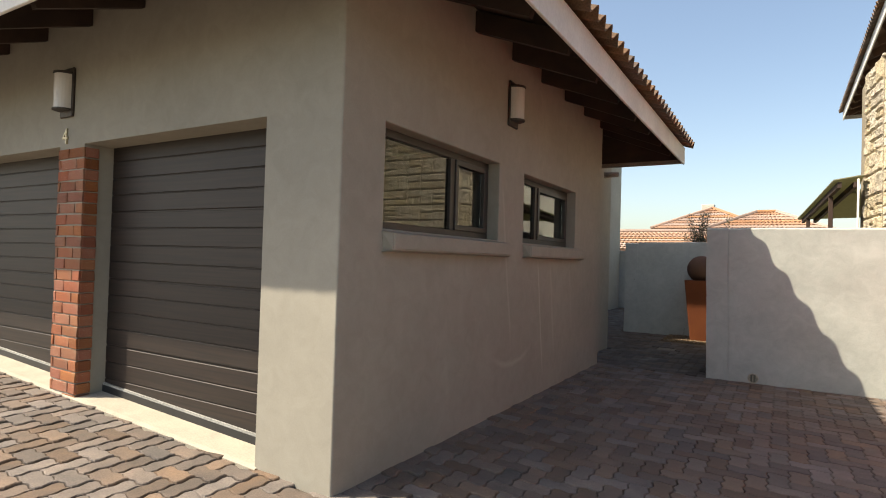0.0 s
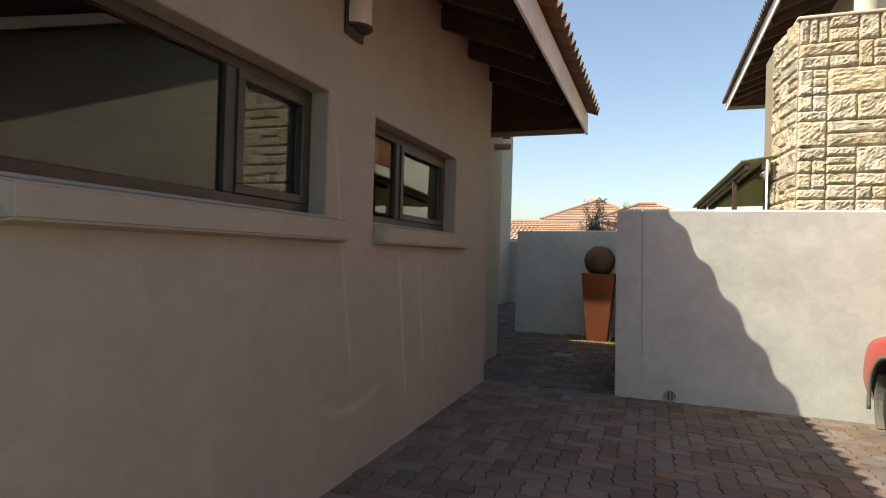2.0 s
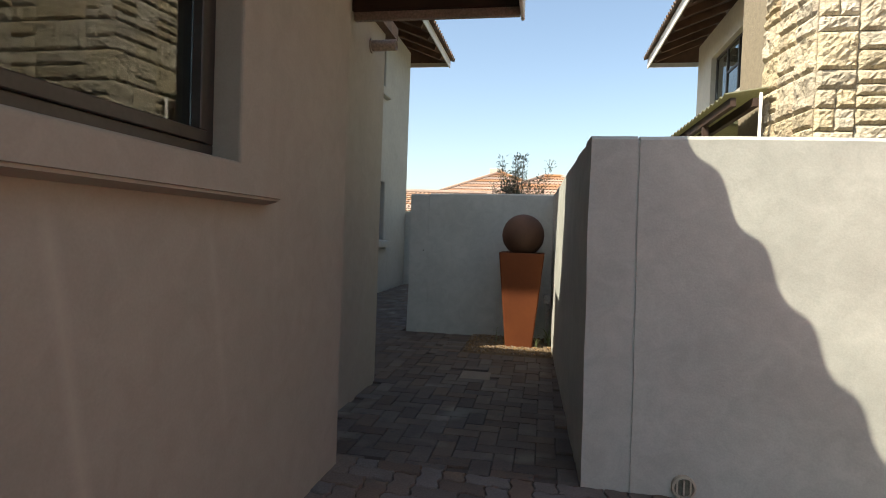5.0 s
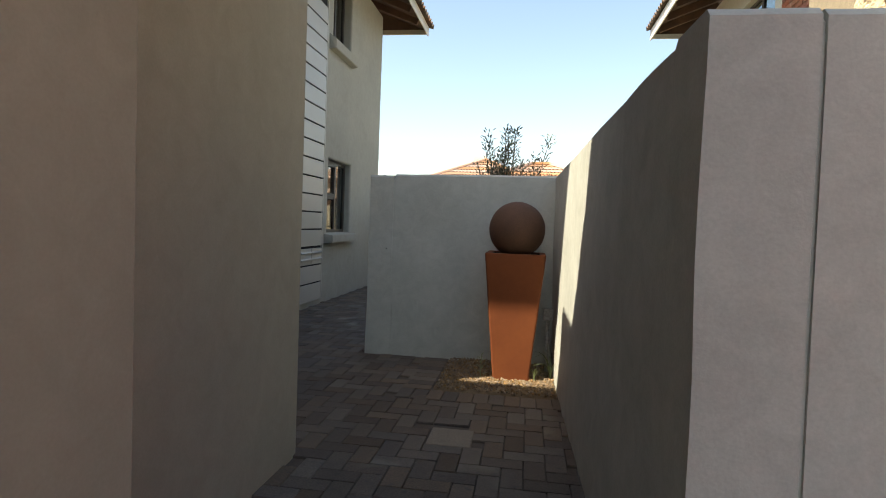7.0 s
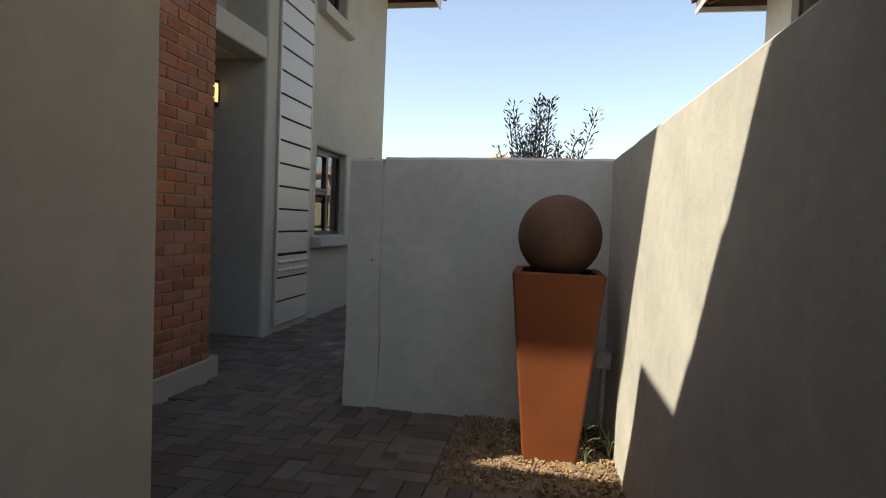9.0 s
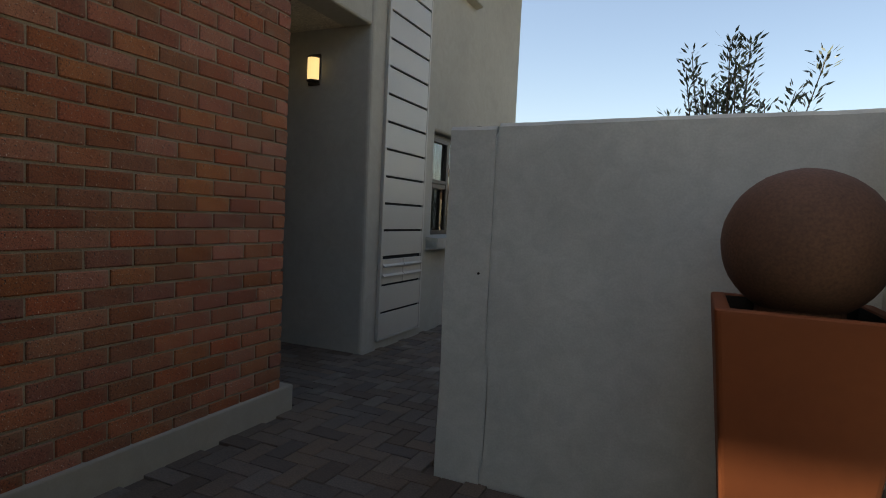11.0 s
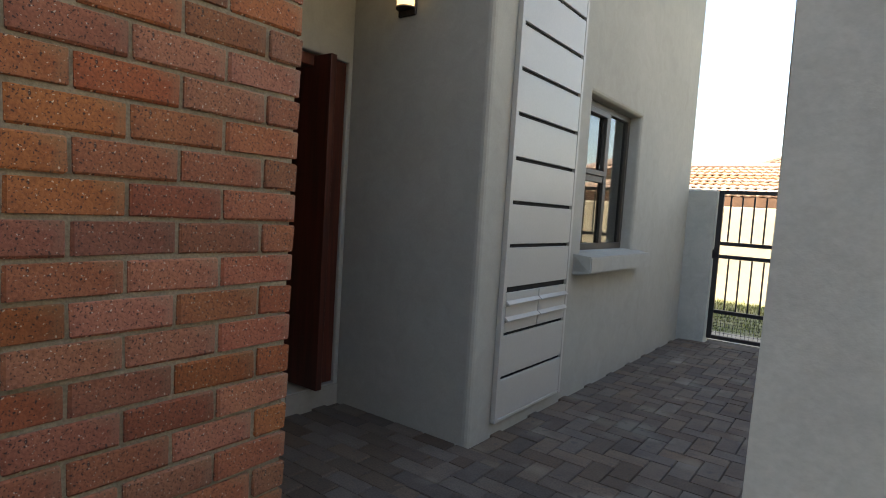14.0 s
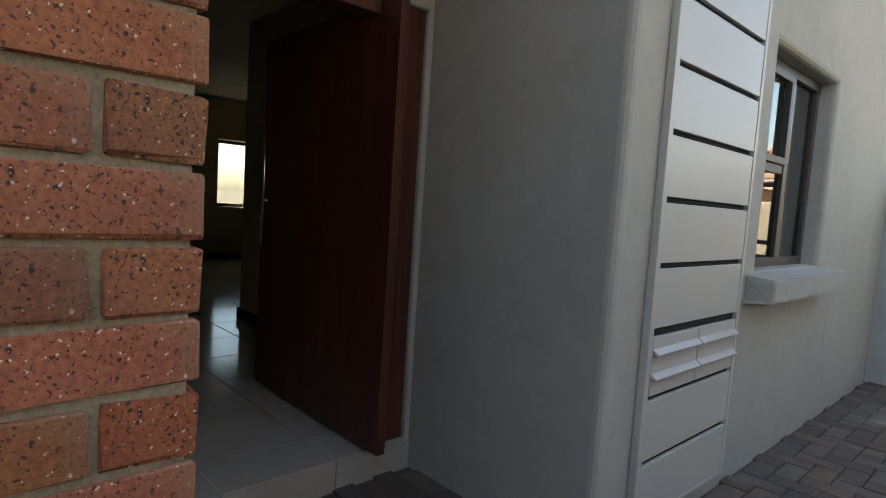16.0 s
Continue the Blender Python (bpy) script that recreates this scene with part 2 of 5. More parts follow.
M_STEEL = mat("brushed_steel", (0.6, 0.6, 0.58), rough=0.25, metal=1.0, bump=0.0)
M_GLASS = glass("window_glass")
M_LAMPGLASS = mat("opal_glass", (0.72, 0.7, 0.65), rough=0.25, bump=0, fine_mix=0.02)
M_LAMPON = glow("lit_opal_glass", (1.0, 0.72, 0.32), 0.6)
M_LAMPBODY = mat("lamp_bracket_metal", (0.075, 0.062, 0.052), rough=0.5, metal=0.4, bump=0.02)
M_TILE = mat("roof_tile", (0.20, 0.12, 0.075), (0.12, 0.085, 0.06), rough=0.85, scale=5, fine=80, vary=0.2)
M_FARTILE = mat("terracotta_tile", (0.36, 0.215, 0.135), (0.30, 0.175, 0.11), rough=0.85, scale=2, fine=30, vary=0.15)
M_BRICK = mat("face_brick", (0.315, 0.112, 0.05), (0.25, 0.083, 0.04), rough=0.85, scale=14, fine=120, bump=0.6, vary=0.25, sat=(0.9, 1.08), hue=0.008, fine_mix=0.25, dist=0.003,
              spots=((210, 0.62, 0.69, (0.065, 0.03, 0.02)), (90, 0.67, 0.72, (0.06, 0.028, 0.02)), (150, 0.70, 0.72, (0.55, 0.43, 0.32)), (12, 0.58, 0.8, (0.27, 0.14, 0.08)), (4, 0.6, 0.85, (0.28, 0.185, 0.11))))
M_MORTAR = mat("mortar", (0.284, 0.237, 0.163), rough=0.95, scale=20, fine=150, bump=0.5, fine_mix=0.2)
M_PAVER = mat("driveway_paver", (0.170, 0.119, 0.085), (0.119, 0.091, 0.072), rough=0.85, scale=7, fine=110, bump=0.45, vary=0.28, sat=(0.5, 1.15), fine_mix=0.2)
M_PAVER2 = mat("court_paver", (0.125, 0.091, 0.065), (0.094, 0.071, 0.054), rough=0.85, scale=7, fine=110, bump=0.5, vary=0.3, sat=(0.6, 1.1), fine_mix=0.22, spots=((3, 0.58, 0.75, (0.19, 0.165, 0.13)), (18, 0.62, 0.78, (0.075, 0.065, 0.055))))
M_JOINT = mat("joint_sand", (0.10, 0.08, 0.065), rough=0.95, scale=20, fine=120, bump=0.4)
M_GROUND = mat("dusty_ground", (0.17, 0.14, 0.10), (0.12, 0.105, 0.07), rough=0.95, scale=0.6, fine=10, bump=0.3)
M_COVER = mat("cover_concrete", (0.235, 0.195, 0.15), (0.20, 0.165, 0.13), rough=0.9, scale=9, fine=120, bump=0.5, fine_mix=0.2)
M_CONC = mat("concrete_sill", (0.430, 0.387, 0.310), rough=0.85, scale=5, fine=90, bump=0.3, fine_mix=0.1)
M_STONE = mat("split_sandstone", (0.516, 0.452, 0.335), (0.413, 0.353, 0.258), rough=0.9, scale=16, fine=60, bump=0.9, vary=0.14, sat=(0.8, 1.25), fine_mix=0.2, dist=0.014,
              spots=((5, 0.6, 0.8, (0.35, 0.27, 0.19)),))
M_POT = mat("rust_glaze", (0.159, 0.046, 0.014), (0.133, 0.037, 0.012), rough=0.7, scale=3, fine=25, bump=0.06, fine_mix=0.04, spec=0.3)
M_BALL = mat("rust_ball", (0.099, 0.049, 0.029), (0.076, 0.038, 0.023), rough=0.85, scale=6, fine=120, bump=0.3)
M_GRAVEL = mat("gravel", (0.270, 0.180, 0.095), (0.135, 0.090, 0.050), rough=0.95, scale=15, fine=90, vary=0.35, bump=0.4)
M_SOIL = mat("soil", (0.16, 0.115, 0.07), rough=0.95, scale=10, bump=0.6)
M_LEAF = mat("olive_leaf", (0.12, 0.145, 0.095), (0.09, 0.115, 0.075), rough=0.45, vary=0.35, bump=0)
M_TWIG = mat("twig_bark", (0.12, 0.09, 0.065), rough=0.9, bump=0.2)
M_GRASS = mat("lawn_grass", (0.14, 0.18, 0.05), (0.23, 0.23, 0.09), rough=0.9, scale=2, fine=40, vary=0.3, bump=0.5)
M_FLOORTILE = mat("floor_tile", (0.413, 0.396, 0.344), (0.370, 0.353, 0.310), rough=0.12, scale=3, fine=40, fine_mix=0.04, bump=0.02)
M_GROUT = mat("tile_grout", (0.11, 0.10, 0.09), rough=0.95)
M_SKIRT = mat("dark_skirting", (0.07, 0.035, 0.022), rough=0.4, bump=0.05)
M_CEIL = mat("ceiling_paint", (0.62, 0.58, 0.48), rough=0.9, bump=0.05)
M_CARRED = mat("red_car_paint", (0.42, 0.035, 0.02), (0.40, 0.035, 0.02), rough=0.22, bump=0, fine_mix=0.01)
M_RUBBER = mat("tyre_rubber", (0.025, 0.025, 0.024), rough=0.85, bump=0.2)
M_PLASTIC = mat("grey_liner_plastic", (0.13, 0.13, 0.10), rough=0.7, bump=0.1)
M_SHEET = mat("green_sheet", (0.34, 0.34, 0.24), (0.29, 0.29, 0.2), rough=0.5, bump=0.05)
_n, _l = M_SHEET.node_tree.nodes, M_SHEET.node_tree.links
_tr = _n.new("ShaderNodeBsdfTranslucent")
_tr.inputs["Color"].default_value = (0.34, 0.33, 0.21, 1)
_mx = _n.new("ShaderNodeMixShader")
_mx.inputs[0].default_value = 0.55
_l.new(_n["Principled BSDF"].outputs[0], _mx.inputs[1])
_l.new(_tr.outputs[0], _mx.inputs[2])
_l.new(_mx.outputs[0], _n["Material Output"].inputs["Surface"])
M_PVC = mat("grey_pvc", (0.36, 0.36, 0.34), rough=0.5, bump=0.03)
M_GREENPLANT = mat("green_blade", (0.16, 0.20, 0.09), rough=0.6, bump=0)
M_NUM = mat("gold_numeral", (0.55, 0.47, 0.30), rough=0.4, metal=0.5, bump=0)


# ---- mesh helpers ----
def box(bm, x0, y0, z0, x1, y1, z1, bevel=0.0, seg=1):
    r = bmesh.ops.create_cube(bm, size=1.0, matrix=Matrix.LocRotScale(((x0 + x1) / 2, (y0 + y1) / 2, (z0 + z1) / 2), None, (abs(x1 - x0), abs(y1 - y0), abs(z1 - z0))))
    if bevel:
        es = list({e for v in r["verts"] for e in v.link_edges})
        bmesh.ops.bevel(bm, geom=es, offset=bevel, segments=seg, affect="EDGES", profile=0.5)
    return bm


def cyl(bm, m, r0, r1, h, n=16, caps=True):
    """A cone or cylinder that stands on the origin of m, along its z."""
    return bmesh.ops.create_cone(bm, cap_ends=caps, segments=n, radius1=r0, radius2=r1, depth=h, matrix=m @ Matrix.Translation((0, 0, h / 2)))


def between(bm, a, b, r0, r1=None, n=8):
    a, b = Vector(a), Vector(b)
    q = (b - a).to_track_quat("Z", "Y").to_matrix().to_4x4()
    return cyl(bm, Matrix.Translation(a) @ q, r0, r0 if r1 is None else r1, (b - a).length, n)


def beam(bm, a, b, w, h):
    """A straight bar of section w (level) by h (upright) from a to b, its top along the line."""
    a, b = Vector(a), Vector(b)
    d = (b - a).normalized()
    s = d.cross(Vector((0, 0, 1))).normalized() * (w / 2)
    u = s.cross(d).normalized() * h
    if u.z < 0:
        u = -u
    vs = [bm.verts.new(p) for p in (a - s - u, a + s - u, a + s, a - s, b - s - u, b + s - u, b + s, b - s)]
    for f in ((0, 1, 2, 3), (7, 6, 5, 4), (0, 4, 5, 1), (1, 5, 6, 2), (2, 6, 7, 3), (3, 7, 4, 0)):
        bm.faces.new([vs[i] for i in f])
    bmesh.ops.recalc_face_normals(bm, faces=bm.faces)


def mesh_of(name, bm, material, smooth=False):
    bmesh.ops.recalc_face_normals(bm, faces=bm.faces)
    me = bpy.data.meshes.new(name)
    bm.to_mesh(me)
    bm.free()
    me.materials.append(material)
    if smooth:
        me.polygons.foreach_set("use_smooth", [True] * len(me.polygons))
    return me


def part(name, bm, material, parent=None, label="", smooth=False):
    ob = new(name, mesh_of(name, bm, material, smooth))
    ob.parent = parent
    if label:
        tagged(ob, label)
    return ob


def thing(name, label, category, at=(0, 0, 0), group="", kind=""):
    e = new(name)
    e.location = at
    e.empty_display_size = 0.1
    return tagged(e, label, category, group, kind)


def lay(ob, parent):
    """Parent while keeping world coordinates of the mesh."""
    ob.parent = parent
    ob.matrix_parent_inverse = Matrix.Translation(-Vector(parent.location))
    return ob


def wpart(name, bm, material, parent, label="", smooth=False):
    return lay(part(name, bm, material, None, label, smooth), parent)


def structure(name, bm, material, label="", bevel=0.0, smooth=False, weighted=False):
    ob = part(name, bm, material, None, "", smooth)
    tagged(ob, label, kind="structure")
    if bevel:
        md = ob.modifiers.new("round", "BEVEL")
        md.width, md.segments, md.limit_method = bevel, 3, "WEIGHT" if weighted else "ANGLE"
    return ob


def wall_grid(bm, axis, p0, p1, u0, u1, z0, z1, holes=()):
    """A wall between planes p0 and p1 of the axis, from u0 to u1 and z0 to z1, with rectangular holes (ua, ub, za, zb)."""
    us = sorted({u0, u1, *[h[0] for h in holes], *[h[1] for h in holes]})
    zs = sorted({z0, z1, *[h[2] for h in holes], *[h[3] for h in holes]})

    def solid(i, j):
        if not (0 <= i < len(us) - 1 and 0 <= j < len(zs) - 1):
            return False
        uc, zc = (us[i] + us[i + 1]) / 2, (zs[j] + zs[j + 1]) / 2
        return not any(h[0] < uc < h[1] and h[2] < zc < h[3] for h in holes)

    def P(p, u, z):
        return (p, u, z) if axis == "x" else (u, p, z)

    def quad(a, b, c, d):
        bm.faces.new([bm.verts.new(v) for v in (a, b, c, d)])

    for i in range(len(us) - 1):
        for j in range(len(zs) - 1):
            if not solid(i, j):
                continue
            a, b, c, d = us[i], us[i + 1], zs[j], zs[j + 1]
            for p in (p0, p1):
                quad(P(p, a, c), P(p, b, c), P(p, b, d), P(p, a, d))
            if not solid(i - 1, j):
                quad(P(p0, a, c), P(p1, a, c), P(p1, a, d), P(p0, a, d))
            if not solid(i + 1, j):
                quad(P(p0, b, c), P(p1, b, c), P(p1, b, d), P(p0, b, d))
            if not solid(i, j - 1):
                quad(P(p0, a, c), P(p1, a, c), P(p1, b, c), P(p0, b, c))
            if not solid(i, j + 1):
                quad(P(p0, a, d), P(p1, a, d), P(p1, b, d), P(p0, b, d))
    bmesh.ops.remove_doubles(bm, verts=bm.verts, dist=0.0005)
    bmesh.ops.recalc_face_normals(bm, faces=bm.faces)
    return bm


def wall(name, material, label, axis, p0, p1, u0, u1, z0, z1, holes=(), bevel=0.012, face=None):
    """face: the plane whose edges alone are rounded; elsewhere walls butt sharp and flush."""
    bm = wall_grid(bmesh.new(), axis, p0, p1, u0, u1, z0, z1, holes)
    if face is None:
        return structure(name, bm, material, label, 0.0)
    wt = bm.edges.layers.float.new("bevel_weight_edge")
    i = 0 if axis == "x" else 1
    for e in bm.edges:
        if len(e.link_faces) == 2 and e.calc_face_angle(0) > 0.5 and all(abs(v.co[i] - face) < 0.001 for v in e.verts):
            e[wt] = 1.0
    return structure(name, bm, material, label, bevel, weighted=True)

# ---- ground ----
bm = bmesh.new()
box(bm, -400, -400, -0.4, 400, 400, -0.06)
structure("ground", bm, M_GROUND, "dry dusty earth that reaches the horizon")
bm = bmesh.new()
cols = []
for i in range(34):
    col = []
    for j in range(28):
        x, y = -8.5 + 0.5 * i, -6.0 + 13.2 * j / 27
        t = min(1.0, max(0.0, (y + 2.5) / 4.79))
        col.append(bm.verts.new((x, y, -0.018 + max(0.0, (-0.6 - x) * 0.05) * t * t * (3 - 2 * t))))
    cols.append(col)
for a, b in zip(cols, cols[1:]):
    for j in range(27):
        bm.faces.new((a[j], b[j], b[j + 1], a[j + 1]))
structure("pavement", bm, M_JOINT, "sand bed in the joints of the driveway paving")
bm = bmesh.new()
box(bm, -3.5, 7.2, -0.07, 0.1, 17.3, -0.016)
structure("pavement_court", bm, M_JOINT, "sand bed in the joints of the court paving")

# ---- garage ----
GX, GY, GE = -1.21, 2.29, 7.09
EAVE_X, EAVE_Y, EAVE_Z, PITCH = -0.43, 1.56, 2.63, 0.40
W1, W2 = (2.66, 4.17, 1.42, 2.03), (4.67, 6.1, 1.42, 2.02)
wall("wall_garage_side", M_GARAGE, "warm beige plastered garage wall with faint water runs", "x", GX - 0.23, GX, GY, GE, -0.05, 3.15, (W1, W2), face=GX)
wall("wall_garage_front", M_GARAGE, "warm beige plastered garage front over two doors", "y", GY, GY + 0.3, -7.75, GX - 0.23, -0.05, 3.15, ((-6.4, -4.04, -0.06, 2.03), (-3.69, -1.77, -0.06, 2.03)))
wall("wall_garage_left", M_GARAGE, "beige plastered garage wall", "x", -7.75, -7.52, GY + 0.302, 8.5, -0.05, 3.15)
wall("wall_garage_back", M_GARAGE, "beige plastered garage back wall", "y", 6.86, 7.085, -7.5, GX - 0.235, -0.05, 3.1)
wall("wall_passage", M_GARAGE, "beige plastered wall of the passage", "x", -1.78, -1.53, GE + 0.002, 8.78, -0.05, 2.8, face=-1.53)
wall("wall_passage_end", M_GARAGE, "beige plastered wall beside the brick face", "y", 8.55, 8.778, -3.0, -1.782, -0.05, 2.85)
bm = bmesh.new()
box(bm, -7.5, 2.62, -0.05, GX - 0.24, 6.85, 0.01)
structure("floor_garage", bm, M_CONC, "concrete garage floor")
bm = bmesh.new()
box(bm, -7.5, 2.96, 2.75, GX - 0.24, 6.85, 2.8)
structure("ceiling_garage", bm, M_CEIL, "plain garage ceiling")


def drive_z(x, y):
    """The drive rises gently towards the garage doors."""
    t = min(1.0, max(0.0, (y + 2.5) / 4.79))
    return max(0.0, (-0.6 - min(x, -0.6)) * 0.05) * t * t * (3 - 2 * t) if x < -0.6 else 0.0


bm = bmesh.new()
rows = []
for i in range(15):
    x = -6.5 + 4.75 * i / 14
    z = drive_z(x, GY)
    rows.append([bm.verts.new(p) for p in ((x, GY - 0.02, z - 0.06), (x, GY - 0.02, z + 0.006), (x, GY + 0.01, z + 0.016), (x, 2.58, z + 0.03), (x, 2.58, z - 0.06))])
for r, s in zip(rows, rows[1:]):
    for k in range(5):
        bm.faces.new((r[k], r[(k + 1) % 5], s[(k + 1) % 5], s[k]))
structure("floor_door_sill", bm, M_CONC, "pale concrete threshold under the garage doors")


def pantile_mesh(width=0.33, length=0.42, rolls=2, h=0.062, thick=0.014, n=20):
    """One double-roll tile: y across, x down the slope, its lower face at z 0."""
    bm = bmesh.new()
    rows = []
    for i in range(n + 1):
        y = width * i / n
        z = h * (0.5 - 0.5 * math.cos(2 * math.pi * rolls * i / n))
        rows.append([bm.verts.new((x, y, z + dz)) for x, dz in ((0, 0.0), (length, 0.024), (length, 0.024 + thick), (0, thick))])
    for a, b in zip(rows, rows[1:]):
        for k in range(4):
            bm.faces.new((a[k], a[(k + 1) % 4], b[(k + 1) % 4], b[k]))
    for r in (rows[0], rows[-1]):
        bm.faces.new(r)
    return bm


def roof_slope(name, label, ox, oy, oz, angle_z, pitch, across, deep, material, parts=False, keep=None, w=0.33, ln=0.36):
    """A slope of lapped tiles. Origin at a lower corner; across runs along local y, deep up local -x after the turn."""
    src = pantile_mesh(width=w, length=ln + 0.06)
    tv = np.array([v.co[:] for v in src.verts])
    src.verts.index_update()
    tf = [[v.index for v in f.verts] for f in src.faces]
    src.free()
    tilt = math.atan(pitch)
    base = Matrix.Translation((ox, oy, oz)) @ Matrix.Rotation(angle_z, 4, "Z") @ Matrix.Rotation(tilt, 4, "Y")
    ncol, nrow = max(1, int(round(across / w))), max(1, int(math.ceil(deep / math.cos(tilt) / ln)))
    holder = tagged(new(name), label, kind="structure")
    verts, faces = [], []
    tile = None
    for r in range(nrow):
        for c in range(ncol):
            m = base @ Matrix.Translation((-(r + 1) * ln, c * across / ncol, 0.004 * (r % 2)))
            ctr = m @ Vector((ln / 2, w / 2, 0))
            if keep and not keep(ctr):
                continue
            if parts and r == 0:
                if tile is None:
                    tile = bpy.data.meshes.new("tile")
                    tile.from_pydata([tuple(v) for v in tv], [], tf)
                    tile.materials.append(material)
                o = new("tile", tile)
                o.parent = holder
                o.matrix_local = m
            else:
                k = len(verts)
                verts += [tuple(m @ Vector(v)) for v in tv]
                faces += [[i + k for i in f] for f in tf]
    me = bpy.data.meshes.new("tile_courses")
    me.from_pydata(verts, [], faces)
    me.materials.append(material)
    o = tagged(new("tile_courses", me), kind="stuff")
    o.parent = holder
    return holder


# garage roof: hip towards the drive, side eave along the passage
def garage_keep(c):
    return c.y > EAVE_Y + 0.05 and (EAVE_X - c.x) <= (c.y - EAVE_Y) + 0.12


RZ = EAVE_Z + 0.17
roof_slope("roof_garage_side", "weathered brown double-roll roof tiles over the garage", EAVE_X + 0.06, EAVE_Y - 0.05, RZ, 0.0, PITCH, 8.06 - EAVE_Y + 0.1, 3.2, M_TILE, True, garage_keep)
roof_slope("roof_garage_front", "weathered brown double-roll roof tiles over the garage doors", -8.5, EAVE_Y - 0.06, RZ, -math.pi / 2, PITCH, 8.2, 3.2, M_TILE, False, lambda c: (c.y - EAVE_Y) <= (EAVE_X - c.x) + 0.12)
# closed boarding under the tiles
bm = bmesh.new()
zt = RZ - 0.012


def slab(bm, pts, t):
    top = [bm.verts.new(p) for p in pts]
    low = [bm.verts.new((p[0], p[1], p[2] - t)) for p in pts]
    bm.faces.new(top)
    bm.faces.new(low[::-1])
    for i in range(len(pts)):
        j = (i + 1) % len(pts)
        bm.faces.new((top[i], low[i], low[j], top[j]))


TOPX = EAVE_X - 3.2
slab(bm, [(EAVE_X, EAVE_Y, zt), (EAVE_X, 8.03, zt), (TOPX, 8.03, zt + 3.2 * PITCH), (TOPX, EAVE_Y + 3.2, zt + 3.2 * PITCH)], 0.016)
slab(bm, [(EAVE_X, EAVE_Y - 0.003, zt - 0.001), (TOPX, EAVE_Y + 3.197, zt - 0.001 + 3.2 * PITCH), (-8.5, EAVE_Y + 3.197, zt - 0.001 + 3.2 * PITCH), (-8.5, EAVE_Y - 0.003, zt - 0.001)], 0.016)
slab(bm, [(TOPX, EAVE_Y + 3.2, zt + 3.2 * PITCH), (TOPX, 8.03, zt + 3.2 * PITCH), (-8.5, 8.03, zt + 3.2 * PITCH), (-8.5, EAVE_Y + 3.2, zt + 3.2 * PITCH)], 0.016)
structure("roof_garage_boarding", bm, M_TIMBER, "dark brown boards under the garage roof tiles")
roof_beams = tagged(new("roof_garage_rafter"), "dark stained exposed rafter tails under the garage eave", kind="structure")
y = 1.75
while y < 7.95:
    bm = bmesh.new()
    x_in = max(-2.2, EAVE_X - (y - EAVE_Y) - 0.05) if y < 3.3 else -2.2
    beam(bm, (EAVE_X - 0.035, y, zt - 0.018), (x_in, y, zt - 0.018 + (EAVE_X - 0.035 - x_in) * PITCH), 0.05, 0.14)
    part("rafter", bm, M_TIMBER, roof_beams)
    y += 0.655
x = -1.05
while x > -8.3:
    bm = bmesh.new()
    y_in = min(3.2, EAVE_Y + (EAVE_X - x) + 0.05)
    beam(bm, (x, EAVE_Y + 0.035, zt - 0.02), (x, y_in, zt - 0.02 + (y_in - EAVE_Y - 0.035) * PITCH), 0.05, 0.14)
    part("rafter", bm, M_TIMBER, roof_beams)
    x -= 0.655
bm = bmesh.new()
beam(bm, (EAVE_X - 0.05, EAVE_Y + 0.05, zt - 0.03), (TOPX + 1, EAVE_Y + 2.2, zt - 0.03 + 2.15 * PITCH), 0.06, 0.16)
part("hip_rafter", bm, M_TIMBER, roof_beams)
bm = bmesh.new()
box(bm, EAVE_X, EAVE_Y - 0.022, EAVE_Z - 0.03, EAVE_X + 0.022, 8.13, EAVE_Z + 0.19, 0.004)
box(bm, -8.5, EAVE_Y - 0.022, EAVE_Z - 0.03, EAVE_X - 0.001, EAVE_Y, EAVE_Z + 0.19, 0.004)
structure("trim_fascia", bm, M_WHITE, "off-white painted fascia board along the garage eave")


def gable_fill(name, label, xa, xb, y0, y1, z_low, za, zb, material):
    """A closed board in the triangle under a roof end, from xa (low edge) to xb."""
    bm = bmesh.new()
    f = [[bm.verts.new(p) for p in ((xa, y, z_low), (xb, y, z_low), (xb, y, zb), (xa, y, za))] for y in (y0, y1)]
    bm.faces.new(f[0])
    bm.faces.new(f[1][::-1])
    for i in range(4):
        j = (i + 1) % 4
        bm.faces.new((f[0][i], f[0][j], f[1][j], f[1][i]))
    structure(name, bm, material, label)


gable_fill("trim_eave_end", "dark boards that close the end of the garage eave", EAVE_X - 0.003, -2.2, 7.99, 8.02, EAVE_Z + 0.02, zt - 0.02, zt - 0.02 + (EAVE_X - 0.003 + 2.2) * PITCH, M_TIMBER)
bm = bmesh.new()
box(bm, -1.53, 8.03, EAVE_Z - 0.03, EAVE_X - 0.002, 8.07, EAVE_Z + 0.06, 0.004)
structure("trim_tie_board", bm, M_BARGE, "grey-brown board that closes the end of the garage eave")
# unseen low roof over the passage wall, added to shadow boundary wall and gravel
bm = bmesh.new()
slab(bm, [(-1.47, 8.2, 2.86), (-1.47, 8.93, 2.86), (-3.0, 8.93, 2.86 + 1.53 * 0.04), (-3.0, 8.2, 2.86 + 1.53 * 0.04)], 0.1)
structure("roof_passage", bm, M_TILE, "unseen low roof slab above the passage wall, added to shape the sunlight")

# ---- boundary walls ----
BH = 1.703


